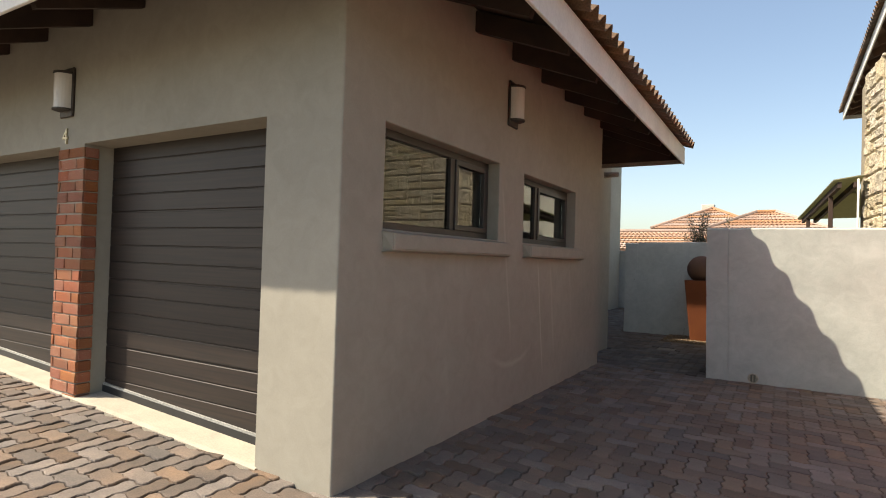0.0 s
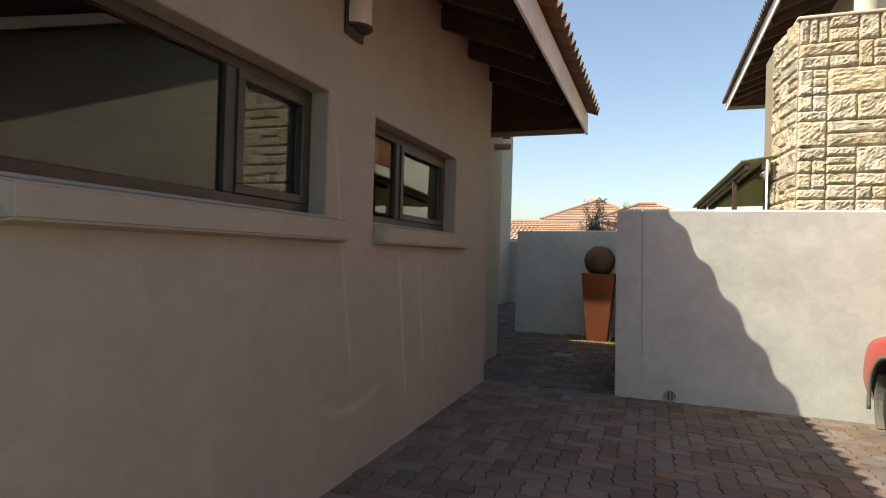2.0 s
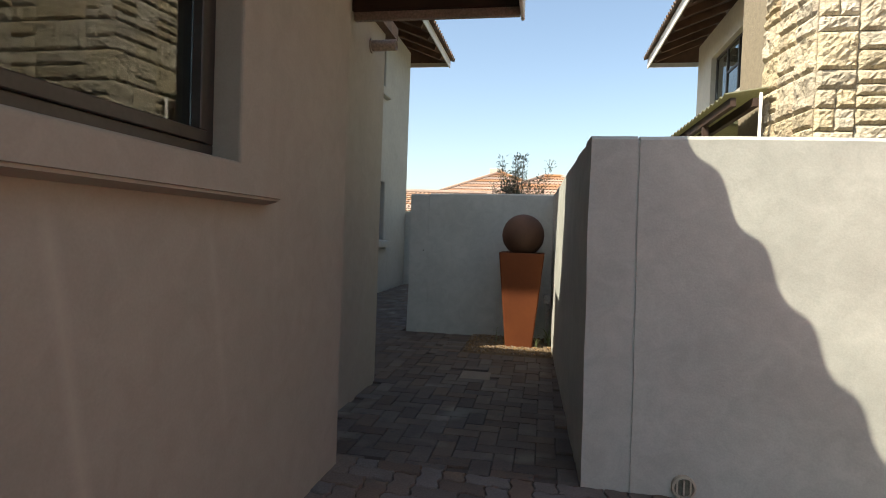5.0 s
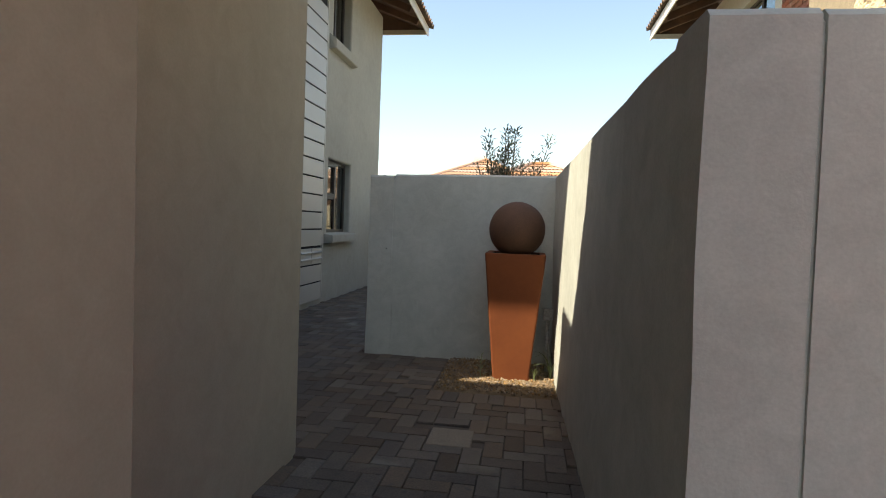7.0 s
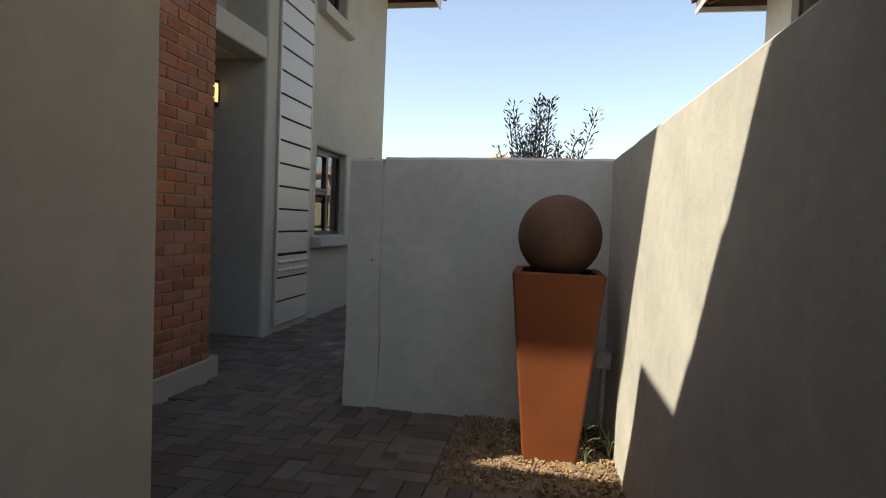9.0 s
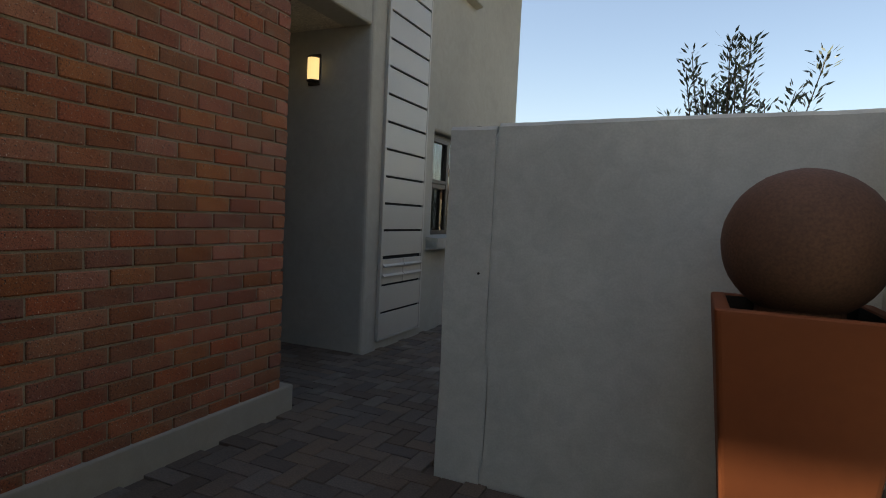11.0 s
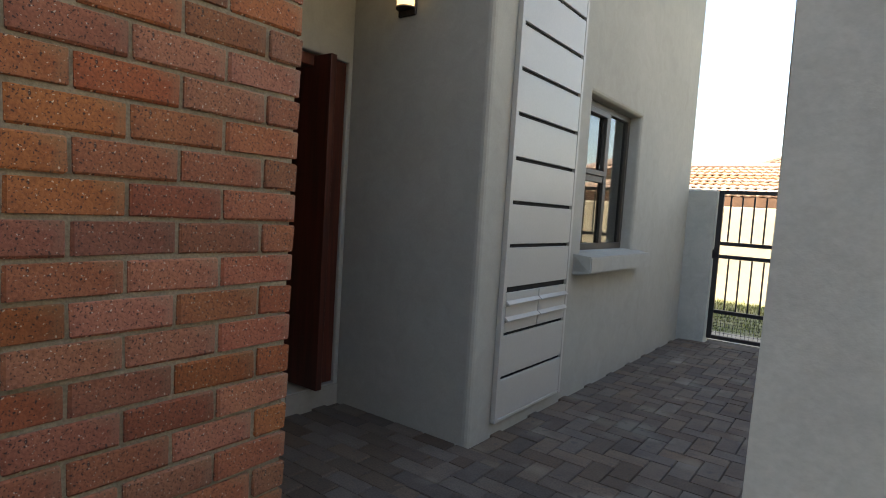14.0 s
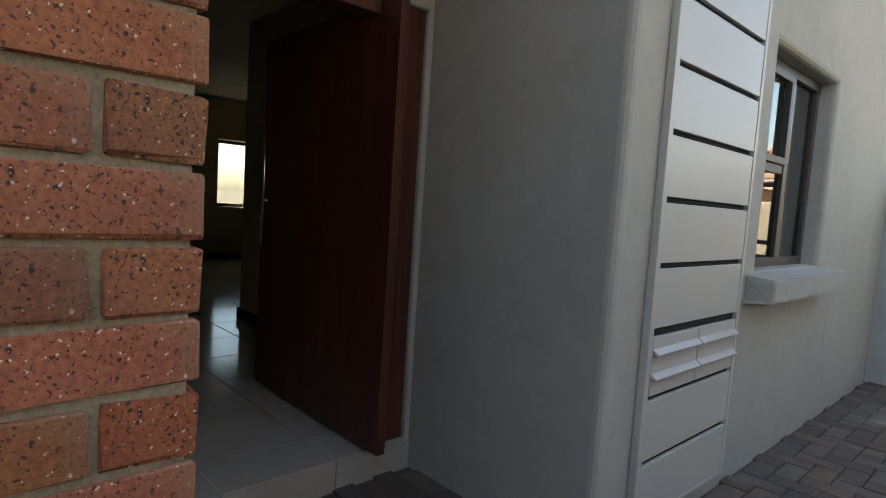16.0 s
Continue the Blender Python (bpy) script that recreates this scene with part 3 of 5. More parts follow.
def rough_wall(name, label, pts, h, material, n_len=70, amp=0.009, cap=0.018, rise=0.0, lean=0.0):
    """An upright wall on a four-cornered plan, with a hand-floated, slightly uneven top and faces."""
    bm = bmesh.new()
    a, b, c, d = [Vector((p[0], p[1], 0)) for p in pts]
    rows = 14
    rings = []
    for i in range(n_len + 1):
        t = i / n_len
        lo, hi = a.lerp(b, t), d.lerp(c, t)
        across = (hi - lo).normalized()
        top = h + rise * t + 0.007 * noise.noise(lo * 1.3 + Vector((3, 1, 9))) + 0.004 * noise.noise(lo * 5.3)
        ring = [lo + Vector((0, 0, -0.05 + (top - cap + 0.05) * k / rows)) for k in range(rows + 1)]
        ring += [lo + across * cap + Vector((0, 0, top)), hi - across * cap + Vector((0, 0, top))]
        ring += [hi + Vector((0, 0, -0.05 + (top - cap + 0.05) * k / rows)) for k in range(rows, -1, -1)]
        rings.append([bm.verts.new(p + Vector((noise.noise(p * 2.1), noise.noise(p * 2.1 + Vector((9, 0, 0))), 0)) * amp + Vector((lean * p.z, 0, 0))) for p in ring])
    for r, s in zip(rings, rings[1:]):
        for k in range(len(r) - 1):
            bm.faces.new((r[k], r[k + 1], s[k + 1], s[k]))
    bm.faces.new(rings[0])
    bm.faces.new(rings[-1][::-1])
    ob = structure(name, bm, material, label, smooth=True)
    ob.data.set_sharp_from_angle(angle=radians(40))
    return ob


rough_wall("wall_boundary_drive", "grey-white plastered boundary wall that faces the drive", [(0.229, 7.2), (3.598, 7.2), (3.598, 7.416), (0.229, 7.416)], BH, M_BOUND, lean=-0.014)
rough_wall("wall_boundary_pier", "grey-white plastered end pier of the boundary wall", [(0.0, 7.195), (0.217, 7.195), (0.217, 7.42), (-0.01, 7.42)], BH, M_BOUND, n_len=6, lean=-0.014)
rough_wall("wall_boundary_passage", "grey-white plastered boundary wall along the passage", [(-0.01, 7.421), (-0.125, 11.1), (0.1, 11.1), (0.2, 7.421)], BH, M_BOUND, lean=-0.014)
rough_wall("wall_boundary_side", "grey-white plastered boundary wall", [(-0.125, 11.102), (-0.2, 17.3), (0.05, 17.3), (0.1, 11.102)], BH, M_BOUND)
rough_wall("wall_screen", "grey-white plastered screen wall behind the pot", [(-1.602, 11.108), (-0.13, 11.108), (-0.14, 11.33), (-1.602, 11.326)], BH - 0.024, M_BOUND, rise=0.026)
rough_wall("wall_screen_pier", "grey-white plastered end pier of the screen wall", [(-1.838, 11.104), (-1.616, 11.104), (-1.616, 11.33), (-1.838, 11.33)], BH - 0.036, M_BOUND, n_len=6)
rough_wall("trim_boundary_joint", "recessed plaster joint beside the boundary wall's end pier", [(0.209, 7.209), (0.237, 7.209), (0.237, 7.41), (0.209, 7.41)], BH - 0.012, M_BOUND, n_len=2, lean=-0.014)
rough_wall("trim_screen_joint", "recessed plaster joint beside the screen wall's end pier", [(-1.622, 11.115), (-1.596, 11.115), (-1.596, 11.32), (-1.622, 11.32)], BH - 0.06, M_BOUND, n_len=2)
rough_wall("wall_gate_pier", "grey-white plastered pier between house and gate", [(-3.62, 17.022), (-3.1, 17.022), (-3.1, 17.25), (-3.62, 17.25)], 1.66, M_BOUND, n_len=8)
rough_wall("wall_gate_side", "grey-white plastered wall beside the gate", [(-2.275, 17.02), (-0.21, 17.02), (-0.21, 17.25), (-2.275, 17.25)], 1.69, M_BOUND, n_len=16)
rough_wall("wall_garden_far", "bright plastered garden wall behind the lawn", [(-14, 21.2), (10, 21.2), (10, 21.4), (-14, 21.4)], 1.62, M_CREAM, n_len=30)

# ---- house ----
HX, HY0, HY1, HT = -3.38, 12.86, 17.02, 5.25
W3 = (14.19, 15.26, 1.03, 2.15)
W4 = (14.25, 15.09, 3.98, 4.93)
wall("wall_house", M_HOUSE, "grey-beige plastered two-storey house wall", "x", HX - 0.26, HX, HY0, HY1, -0.05, HT, (W3, W4), 0.032, face=HX)
wall("wall_porch_side", M_HOUSE, "grey-beige plastered side wall of the porch", "y", HY0, HY0 + 0.2, -4.4, HX - 0.26, -0.05, HT)
DOOR = (11.52, 12.832, 0.13, 2.13)
wall("wall_porch_door", M_HOUSE, "grey-beige plastered wall round the front door", "x", -4.62, -4.402, 10.2, HY0 + 0.1, -0.05, 3.0, (DOOR,), 0.01, face=-4.402)
bm = bmesh.new()
box(bm, -3.66, 11.37, 2.83, HX - 0.004, HY0 - 0.002, 3.05, 0.02, 2)
structure("trim_porch_lintel", bm, M_HOUSE, "grey-beige plastered beam over the porch opening")
bm = bmesh.new()
box(bm, -4.40, 11.37, 2.84, -3.662, HY0 - 0.002, 2.98)
structure("ceiling_porch", bm, M_CEIL, "plain plastered porch ceiling")
wall("wall_house_recess", M_HOUSE, "grey-beige plastered recessed upper wall", "x", -4.2, -3.85, 11.3, HY0 - 0.003, 2.99, HT)
wall("wall_house_end", M_HOUSE, "grey-beige plastered gable end", "y", HY1 - 0.24, HY1 - 0.001, -12, HX - 0.262, -0.05, HT)
wall("wall_house_front", M_HOUSE, "grey-beige plastered upper front wall", "y", 8.675, 8.785, -12, -3.012, -0.05, HT)
wall("wall_house_back", M_HOUSE, "grey-beige plastered house back wall", "x", -12.2, -11.6, 8.8, HY1, -0.05, HT, ((14.55, 15.9, 0.98, 2.05),))
bm = bmesh.new()
box(bm, -11.6, 9.0, 5.2, HX - 0.3, HY1 - 0.25, 5.24)
structure("ceiling_upper", bm, M_CEIL, "plain upper ceiling")
# house roof
HEX = -2.6
bm = bmesh.new()
slab(bm, [(HEX, 8.315, 5.16), (HEX, HY1 + 0.55, 5.16), (-7.2, HY1 + 0.55, 5.16 + 4.6 * PITCH), (-7.2, 12.0, 5.16 + 4.6 * PITCH)], 0.02)
slab(bm, [(HEX, 8.312, 5.159), (-7.2, 11.997, 5.159 + 4.6 * PITCH), (-12.8, 11.997, 5.159 + 4.6 * PITCH), (-12.8, 8.312, 5.159)], 0.02)
slab(bm, [(-7.2, 12.0, 5.16 + 4.6 * PITCH), (-7.2, HY1 + 0.55, 5.16 + 4.6 * PITCH), (-12.8, HY1 + 0.55, 5.16), (-12.8, 12.0, 5.16)], 0.02)
slab(bm, [(-2.15, 8.311, 5.158), (-2.15, 11.6, 5.158), (HEX - 0.05, 11.6, 5.158), (HEX - 0.05, 8.311, 5.158)], 0.02)
structure("roof_house_boarding", bm, M_NTIMBER, "brown boards under the house roof tiles")
roof_slope("roof_house_side", "brown double-roll roof tiles of the house", HEX + 0.05, 11.7, 5.2, 0.0, PITCH, HY1 + 0.6 - 11.7, 4.4, M_TILE)
house_beams = tagged(new("roof_house_rafter"), "brown rafter tails under the house eave", kind="structure")
y = 12.3
while y < 17.5:
    bm = bmesh.new()
    beam(bm, (HEX - 0.03, y, 5.137), (-3.6, y, 5.137 + 0.97 * PITCH), 0.05, 0.12)
    part("rafter", bm, M_NTIMBER, house_beams)
    y += 0.65
bm = bmesh.new()
box(bm, HEX, 11.62, 5.06, HEX + 0.022, HY1 + 0.6, 5.24, 0.004)
box(bm, -2.15, 8.295, 5.0, -2.128, 11.6, 5.2, 0.004)
box(bm, -12.8, 8.283, 5.0, -2.152, 8.305, 5.2, 0.004)
structure("trim_house_fascia", bm, M_WHITE, "off-white fascia board of the house roof")
gable_fill("trim_house_eave_end", "brown boards that close the house eave", HEX - 0.003, -3.9, HY1 + 0.51, HY1 + 0.54, 5.14, 5.137, 5.137 + 1.3 * PITCH, M_NTIMBER)
bm = bmesh.new()
box(bm, -3.75, HY1 + 0.46, 5.06, HEX - 0.002, HY1 + 0.505, 5.15, 0.004)
structure("trim_house_tie_board", bm, M_CREAM, "cream board that closes the house eave")

# ---- rooms behind the front door ----
bm = bmesh.new()
box(bm, -11.6, 9.0, -0.05, -4.63, 16.7, 0.118)
structure("floor_room_bed", bm, M_GROUT, "dark grout between the floor tiles")
bm = bmesh.new()
box(bm, -11.6, 9.0, 2.7, -4.63, 16.7, 2.8)
structure("ceiling_room", bm, M_CEIL, "plain painted room ceiling")
wall("wall_room_stub", M_ROOM, "khaki painted inner wall", "y", 13.22, 13.45, -7.26, -4.63, 0.11, 2.7)
wall("wall_room_near", M_ROOM, "khaki painted room wall", "y", 10.4, 10.6, -11.6, -4.63, 0.11, 2.7)
wall("wall_room_window", M_ROOM, "khaki painted room wall with a window", "x", -11.6, -11.5, 10.6, 16.7, 0.11, 2.7, ((14.6, 15.9, 0.98, 2.05),), 0)
bm = bmesh.new()
box(bm, -7.28, 13.2, 0.13, -4.7, 13.218, 0.23, 0.004)
box(bm, -7.28, 13.222, 0.13, -7.262, 13.45, 0.23, 0.004)
box(bm, -11.498, 10.6, 0.13, -11.48, 16.7, 0.23, 0.004)
structure("baseboard", bm, M_SKIRT, "dark brown wooden skirting")
rng = random.Random(5)
floor_tiles = tagged(new("floor_room"), "glossy pale ceramic floor tiles", kind="structure")
tile_src = None
for i in range(14):
    for j in range(10):
        bm = bmesh.new()
        if tile_src is None:
            box(bm, 0, 0, 0, 0.494, 0.494, 0.012, 0.0015)
            tile_src = mesh_of("tile", bm, M_FLOORTILE)
        else:
            bm.free()
        x0, y0 = -4.64 - 0.5 * (i + 1), 10.96 + 0.5 * j - 0.02
        if -11.55 < x0:
            o = new("tile", tile_src)
            o.parent = floor_tiles
            o.location = (x0, y0, 0.119)
step = thing("door_step", "pale ceramic-tiled step at the front door", "step", (-4.39, 12.1, 0))
for y0, y1 in ((11.44, 11.948), (11.952, 12.448), (12.452, HY0 - 0.004)):
    bm = bmesh.new()
    box(bm, -4.40, y0, -0.02, -4.386, y1, 0.117, 0.002)
    wpart("riser_tile", bm, M_FLOORTILE, step)
    bm = bmesh.new()
    box(bm, -4.64, max(y0, DOOR[0] + 0.003), 0.118, -4.386, min(y1, DOOR[1] - 0.003) if y1 > 12.7 else y1, 0.131, 0.002)
    wpart("tread_tile", bm, M_FLOORTILE, step)

# ---- neighbour's house ----
NX = 3.1
wall("wall_neighbour", M_NEIGH, "cream plastered wall of the neighbour's house", "x", NX, NX + 0.25, 10.0, 18.5, -0.05, 5.7, ((15.2, 17.4, 4.0, 5.12),), 0.01)
wall("wall_neighbour_front", M_NEIGH, "cream plastered front wall of the neighbour's house", "y", 10.0, 10.25, NX + 0.252, 12.0, -0.05, 5.6)
wall("wall_neighbour_end", M_NEIGH, "cream plastered end wall of the neighbour's house", "y", 18.25, 18.5, NX + 0.252, 12.0, -0.05, 5.6)
NNX = 3.6
bm = bmesh.new()
f = [[bm.verts.new((x, y, z)) for y, z in ((1.5, -0.05), (9.34, -0.05), (9.34, 5.05), (4.2, 2.74), (1.5, 2.74))] for x in (NNX, NNX + 0.25)]
bm.faces.new(f[0])
bm.faces.new(f[1][::-1])
for i in range(5):
    j = (i + 1) % 5
    bm.faces.new((f[0][i], f[0][j], f[1][j], f[1][i]))
structure("wall_neighbour_near", bm, M_TAN, "tan plastered neighbour's wall in full sun")
bm = bmesh.new()
for ya, za, yb, zb in ((1.0, 2.76, 4.2, 2.76), (4.203, 2.76, 9.6, 5.185)):
    t = [[bm.verts.new((x, y, z + dz)) for y, z in ((ya, za), (yb, zb)) for dz in (0, 0.12)] for x in (NNX - 0.5, 7.0)]
    for q in ((0, 1, 3, 2),):
        bm.faces.new([t[0][k] for k in q])
        bm.faces.new([t[1][k] for k in q[::-1]])
    for i, j in ((0, 1), (1, 3), (3, 2), (2, 0)):
        bm.faces.new((t[0][i], t[0][j], t[1][j], t[1][i]))
structure("roof_neighbour_near", bm, M_TILE, "brown tiled raking roof of the neighbour's near wing")
bm = bmesh.new()
slab(bm, [(2.1, 9.2, 5.6), (2.1, 19.15, 5.6), (7.5, 19.15, 5.5 + 5.4 * 0.42), (7.5, 9.2, 5.5 + 5.4 * 0.42)], 0.03)
slab(bm, [(7.5, 9.2, 5.5 + 5.4 * 0.42), (7.5, 19.15, 5.5 + 5.4 * 0.42), (13, 19.15, 5.5), (13, 9.2, 5.5)], 0.03)
structure("roof_neighbour_boarding", bm, M_NTIMBER, "brown boards under the neighbour's roof tiles")
roof_slope("roof_neighbour_side", "brown double-roll tiles of the neighbour's roof", 2.06, 19.2, 5.64, math.pi, 0.42, 9.95, 5.2, M_TILE)
nb = tagged(new("roof_neighbour_rafter"), "brown rafter tails under the neighbour's eave", kind="structure")
y = 9.6
while y < 19.0:
    bm = bmesh.new()
    beam(bm, (2.13, y, 5.57), (3.3, y, 5.57 + 1.17 * 0.40), 0.06, 0.14)
    part("rafter", bm, M_NTIMBER, nb)
    y += 0.7
bm = bmesh.new()
box(bm, 2.075, 9.15, 5.43, 2.1, 19.2, 5.66, 0.004)
structure("trim_neighbour_fascia", bm, M_WHITE, "off-white fascia board of the neighbour's roof")
gable_fill("trim_neighbour_eave_end", "brown boards that close the neighbour's eave", 2.103, 3.35, 19.11, 19.14, 5.5, 5.565, 5.565 + 1.2 * 0.4, M_NTIMBER)
bm = bmesh.new()
box(bm, 2.102, 19.06, 5.43, 3.35, 19.1, 5.53, 0.004)
structure("trim_neighbour_tie_board", bm, M_WHITE, "off-white board that closes the neighbour's eave")

# ---- things: windows ----
def window(name, label, xp, y0, y1, z0, z1, mullions, bars=(), sash=None, depth=0.12, sill=None, face=1, wall_mat=None):
    """A window in a wall of constant x; its frame sits depth behind the face at xp. face: side it looks to."""
    t = tagged(new(name), label, "window", kind="structure")
    xo = xp - face * depth
    w = 0.05

    def bar(nm, a, b, c, d, m=M_FRAME, off=0.0, dx=0.05):
        bm = bmesh.new()
        xs = sorted((xo - face * off, xo - face * (off + dx)))
        box(bm, xs[0], a, c, xs[1], b, d, 0.003)
        o = part(nm, bm, m, t)
        return o
    bar("frame_rail", y0, y1, z0, z0 + w)
    bar("frame_rail", y0, y1, z1 - w, z1)
    bar("frame_stile", y0, y0 + w, z0 + w, z1 - w)
    bar("frame_stile", y1 - w, y1, z0 + w, z1 - w)
    ys = [y0 + w]
    for mu in mullions:
        bar("mullion", mu - 0.03, mu + 0.03, z0 + w, z1 - w)
        ys += [mu - 0.03, mu + 0.03]
    ys.append(y1 - w)
    for k in range(0, len(ys), 2):
        a, b = ys[k], ys[k + 1]
        zz = [z0 + w]
        for br in bars:
            if br[0] == k // 2:
                bar("glazing_bar", a, b, br[1] - 0.025, br[1] + 0.025, off=0.006, dx=0.04)
                zz += [br[1] - 0.025, br[1] + 0.025]
        zz.append(z1 - w)
        for q in range(0, len(zz), 2):
            c, d = zz[q], zz[q + 1]
            if sash is not None and (k // 2, q // 2) in sash:
                for nm, A, B, C, D in (("sash_rail", a, b, c, c + 0.04), ("sash_rail", a, b, d - 0.04, d), ("sash_stile", a, a + 0.04, c + 0.04, d - 0.04), ("sash_stile", b - 0.04, b, c + 0.04, d - 0.04)):
                    bar(nm, A, B, C, D, off=-0.012, dx=0.04)
                a2, b2, c2, d2 = a + 0.04, b - 0.04, c + 0.04, d - 0.04
            else:
                a2, b2, c2, d2 = a, b, c, d
            bm = bmesh.new()
            xs = sorted((xo - face * 0.022, xo - face * 0.028))
            box(bm, xs[0], a2, c2, xs[1], b2, d2)
            p = part("pane", bm, M_GLASS, t)
            p.visible_shadow = False
    if sill:
        sy0, sy1, proud, low, top = sill
        bm = bmesh.new()
        v = []
        for yy, ins in ((sy0, 0.0), (sy1, 0.0)):
            s = 1 if yy == sy0 else -1
            v.append([bm.verts.new(p) for p in ((xp - 0.002 * face - face * depth, yy + s * 0.03, z0), (xp - 0.002 * face + face * 0.0, yy, z0 - 0.01), (xp + face * proud, yy + s * 0.03, top), (xp + face * proud, yy + s * 0.03, low), (xp - face * 0.002, yy, low - 0.015), (xp - face * 0.002 - face * depth, yy + s * 0.03, low))])
        n6 = 6
        for i in range(n6):
            j = (i + 1) % n6
            bm.faces.new((v[0][i], v[0][j], v[1][j], v[1][i]))
        bm.faces.new(v[0])
        bm.faces.new(v[1][::-1])
        bmesh.ops.recalc_face_normals(bm, faces=bm.faces)
        bmesh.ops.bevel(bm, geom=list(bm.edges), offset=0.008, segments=2, affect="EDGES")
        part("sill", bm, wall_mat, t, "plastered window sill")
    return t


window("window_1", "bronze aluminium window with a plastered sill in the garage wall", GX, *W1, mullions=(3.60,), depth=0.1, sash={(1, 0)}, sill=(2.64, 4.32, 0.075, 1.30, 1.395), wall_mat=M_GARAGE)
window("window_2", "smaller bronze aluminium window with a plastered sill", GX, *W2, mullions=(5.2,), depth=0.1, sash={(1, 0)}, sill=(4.66, 6.28, 0.075, 1.30, 1.395), wall_mat=M_GARAGE)
window("window_3", "bronze aluminium window with panes above and below a bar", HX, *W3, mullions=(14.78,), bars=((0, 1.58),), sash={(0, 1)}, depth=0.1, sill=(14.05, 15.41, 0.13, 0.89, 1.005), wall_mat=M_HOUSE)
window("window_4", "bronze aluminium upstairs window with a plastered sill", HX, *W4, mullions=(14.66,), depth=0.13, sill=(14.06, 15.2, 0.1, 3.76, 3.9), wall_mat=M_HOUSE)
window("window_5", "bronze aluminium window in the far wall of the room", -11.62, 14.55, 15.9, 0.98, 2.05, mullions=(), depth=0.1)
window("window_6", "dark window of the neighbour's upper floor", NX, 15.2, 17.4, 4.0, 5.12, mullions=(15.95, 16.65), bars=((1, 4.6),), depth=0.1, face=-1, sill=(15.1, 17.5, 0.08, 3.84, 3.95), wall_mat=M_NEIGH)
# a pale curtain wall behind the house window
bm = bmesh.new()
box(bm, -4.6, 13.07, 0.1, -4.55, 16.7, 2.7)
structure("wall_room_study", bm, M_ROOM, "khaki painted wall of the room behind the window")


# ---- garage doors ----
def garage_door(label, x0, x1):
    t = tagged(new("door_garage"), label, "garage door", kind="structure")
    y0 = 2.5
    h, secs, ribs = 2.02, 4, 4
    sh = h / secs
    for s in range(secs):
        bm = bmesh.new()
        for r in range(ribs):
            za = 0.03 + s * sh + r * sh / ribs
            zb = za + sh / ribs
            g = 0.012 if r == ribs - 1 else 0.006
            box(bm, x0, y0, za, x1, y0 + 0.03, zb - g, 0.004, 1)
        box(bm, x0, y0 + 0.008, 0.03 + s * sh, x1, y0 + 0.04, 0.03 + (s + 1) * sh - 0.002)
        part("door_section", bm, M_GDOOR, t)
    bm = bmesh.new()
    beam(bm, (x0, y0 + 0.01, drive_z(x0, GY) + 0.075), (x1, y0 + 0.01, drive_z(x1, GY) + 0.075), 0.05, 0.05)
    part("bottom_seal", bm, M_BLACK, t, "black rubber bottom seal")
    bm = bmesh.new()
    beam(bm, (x0, y0 - 0.006, drive_z(x0, GY) + 0.092), (x1, y0 - 0.006, drive_z(x1, GY) + 0.092), 0.012, 0.02)
    part("bottom_strip", bm, M_PVC, t, "pale metal strip along the bottom edge")
    return t


garage_door("dark brown wood-look sectional garage door, closed", -3.685, -1.6)
garage_door("dark brown wood-look sectional garage door beside the pillar, closed", -6.4, -4.045)


def bricks(name, label, faces, parts_max, material=M_BRICK, pitch=0.083):
    """Courses of bricks. faces: (axis, plane, sign, u0, u1, z0, z1, corner) for walls of constant x or y."""
    rnd = random.Random(11)
    holder = tagged(new(name), label, kind="structure")
    meshes = {}

    def brick_mesh(L):
        key = (round(L, 2), rnd.randint(0, 2))
        if key not in meshes:
            bm = bmesh.new()
            box(bm, 0, 0, 0, 0.1, L, pitch - 0.0098)
            bmesh.ops.bevel(bm, geom=list(bm.edges), offset=0.0038, segments=1, affect="EDGES")
            for v in bm.verts:
                v.co += Vector((rnd.uniform(-1, 1), rnd.uniform(-1, 1), rnd.uniform(-1, 1))) * 0.0024
            meshes[key] = mesh_of("brick", bm, material)
        return meshes[key]
    joined, jf, count = [], [], 0
    for axis, plane, sign, u0, u1, z0, z1, first_half in faces:
        courses = int(round((z1 - z0) / pitch))
        for c in range(courses):
            z = z0 + c * pitch + 0.005
            u = u1
            L = 0.099 if (c + first_half) % 2 else 0.211
            while u > u0 + 0.03:
                length = min(L, u - u0)
                me = brick_mesh(length)
                p = plane + rnd.uniform(-0.0025, 0.0025)
                tilt = rnd.uniform(-0.35, 0.35)
                if axis == "x":
                    m = Matrix.Translation((p, u - length if sign > 0 else u, z)) @ Matrix.Rotation(0 if sign > 0 else math.pi, 4, "Z") @ Matrix.Rotation(radians(tilt), 4, "X") @ Matrix.Translation((-0.1, 0, 0))
                else:
                    m = Matrix.Translation((u, p, z)) @ Matrix.Rotation(math.pi / 2 if sign > 0 else -math.pi / 2, 4, "Z") @ Matrix.Rotation(radians(tilt), 4, "X") @ Matrix.Translation((-0.1, 0 if sign > 0 else -length, 0))
                if count < parts_max:
                    o = new("brick", me)
                    o.parent = holder
                    o.matrix_local = m
                else:
                    k = len(joined)
                    joined += [tuple(m @ v.co) for v in me.vertices]
                    jf += [[i + k for i in pl.vertices] for pl in me.polygons]
                count += 1
                u -= length + 0.011
                L = 0.211
    if joined:
        me = bpy.data.meshes.new("brick_courses")
        me.from_pydata(joined, [], jf)
        me.materials.append(material)
        o = tagged(new("brick_courses", me), kind="stuff")
        o.parent = holder
    return holder


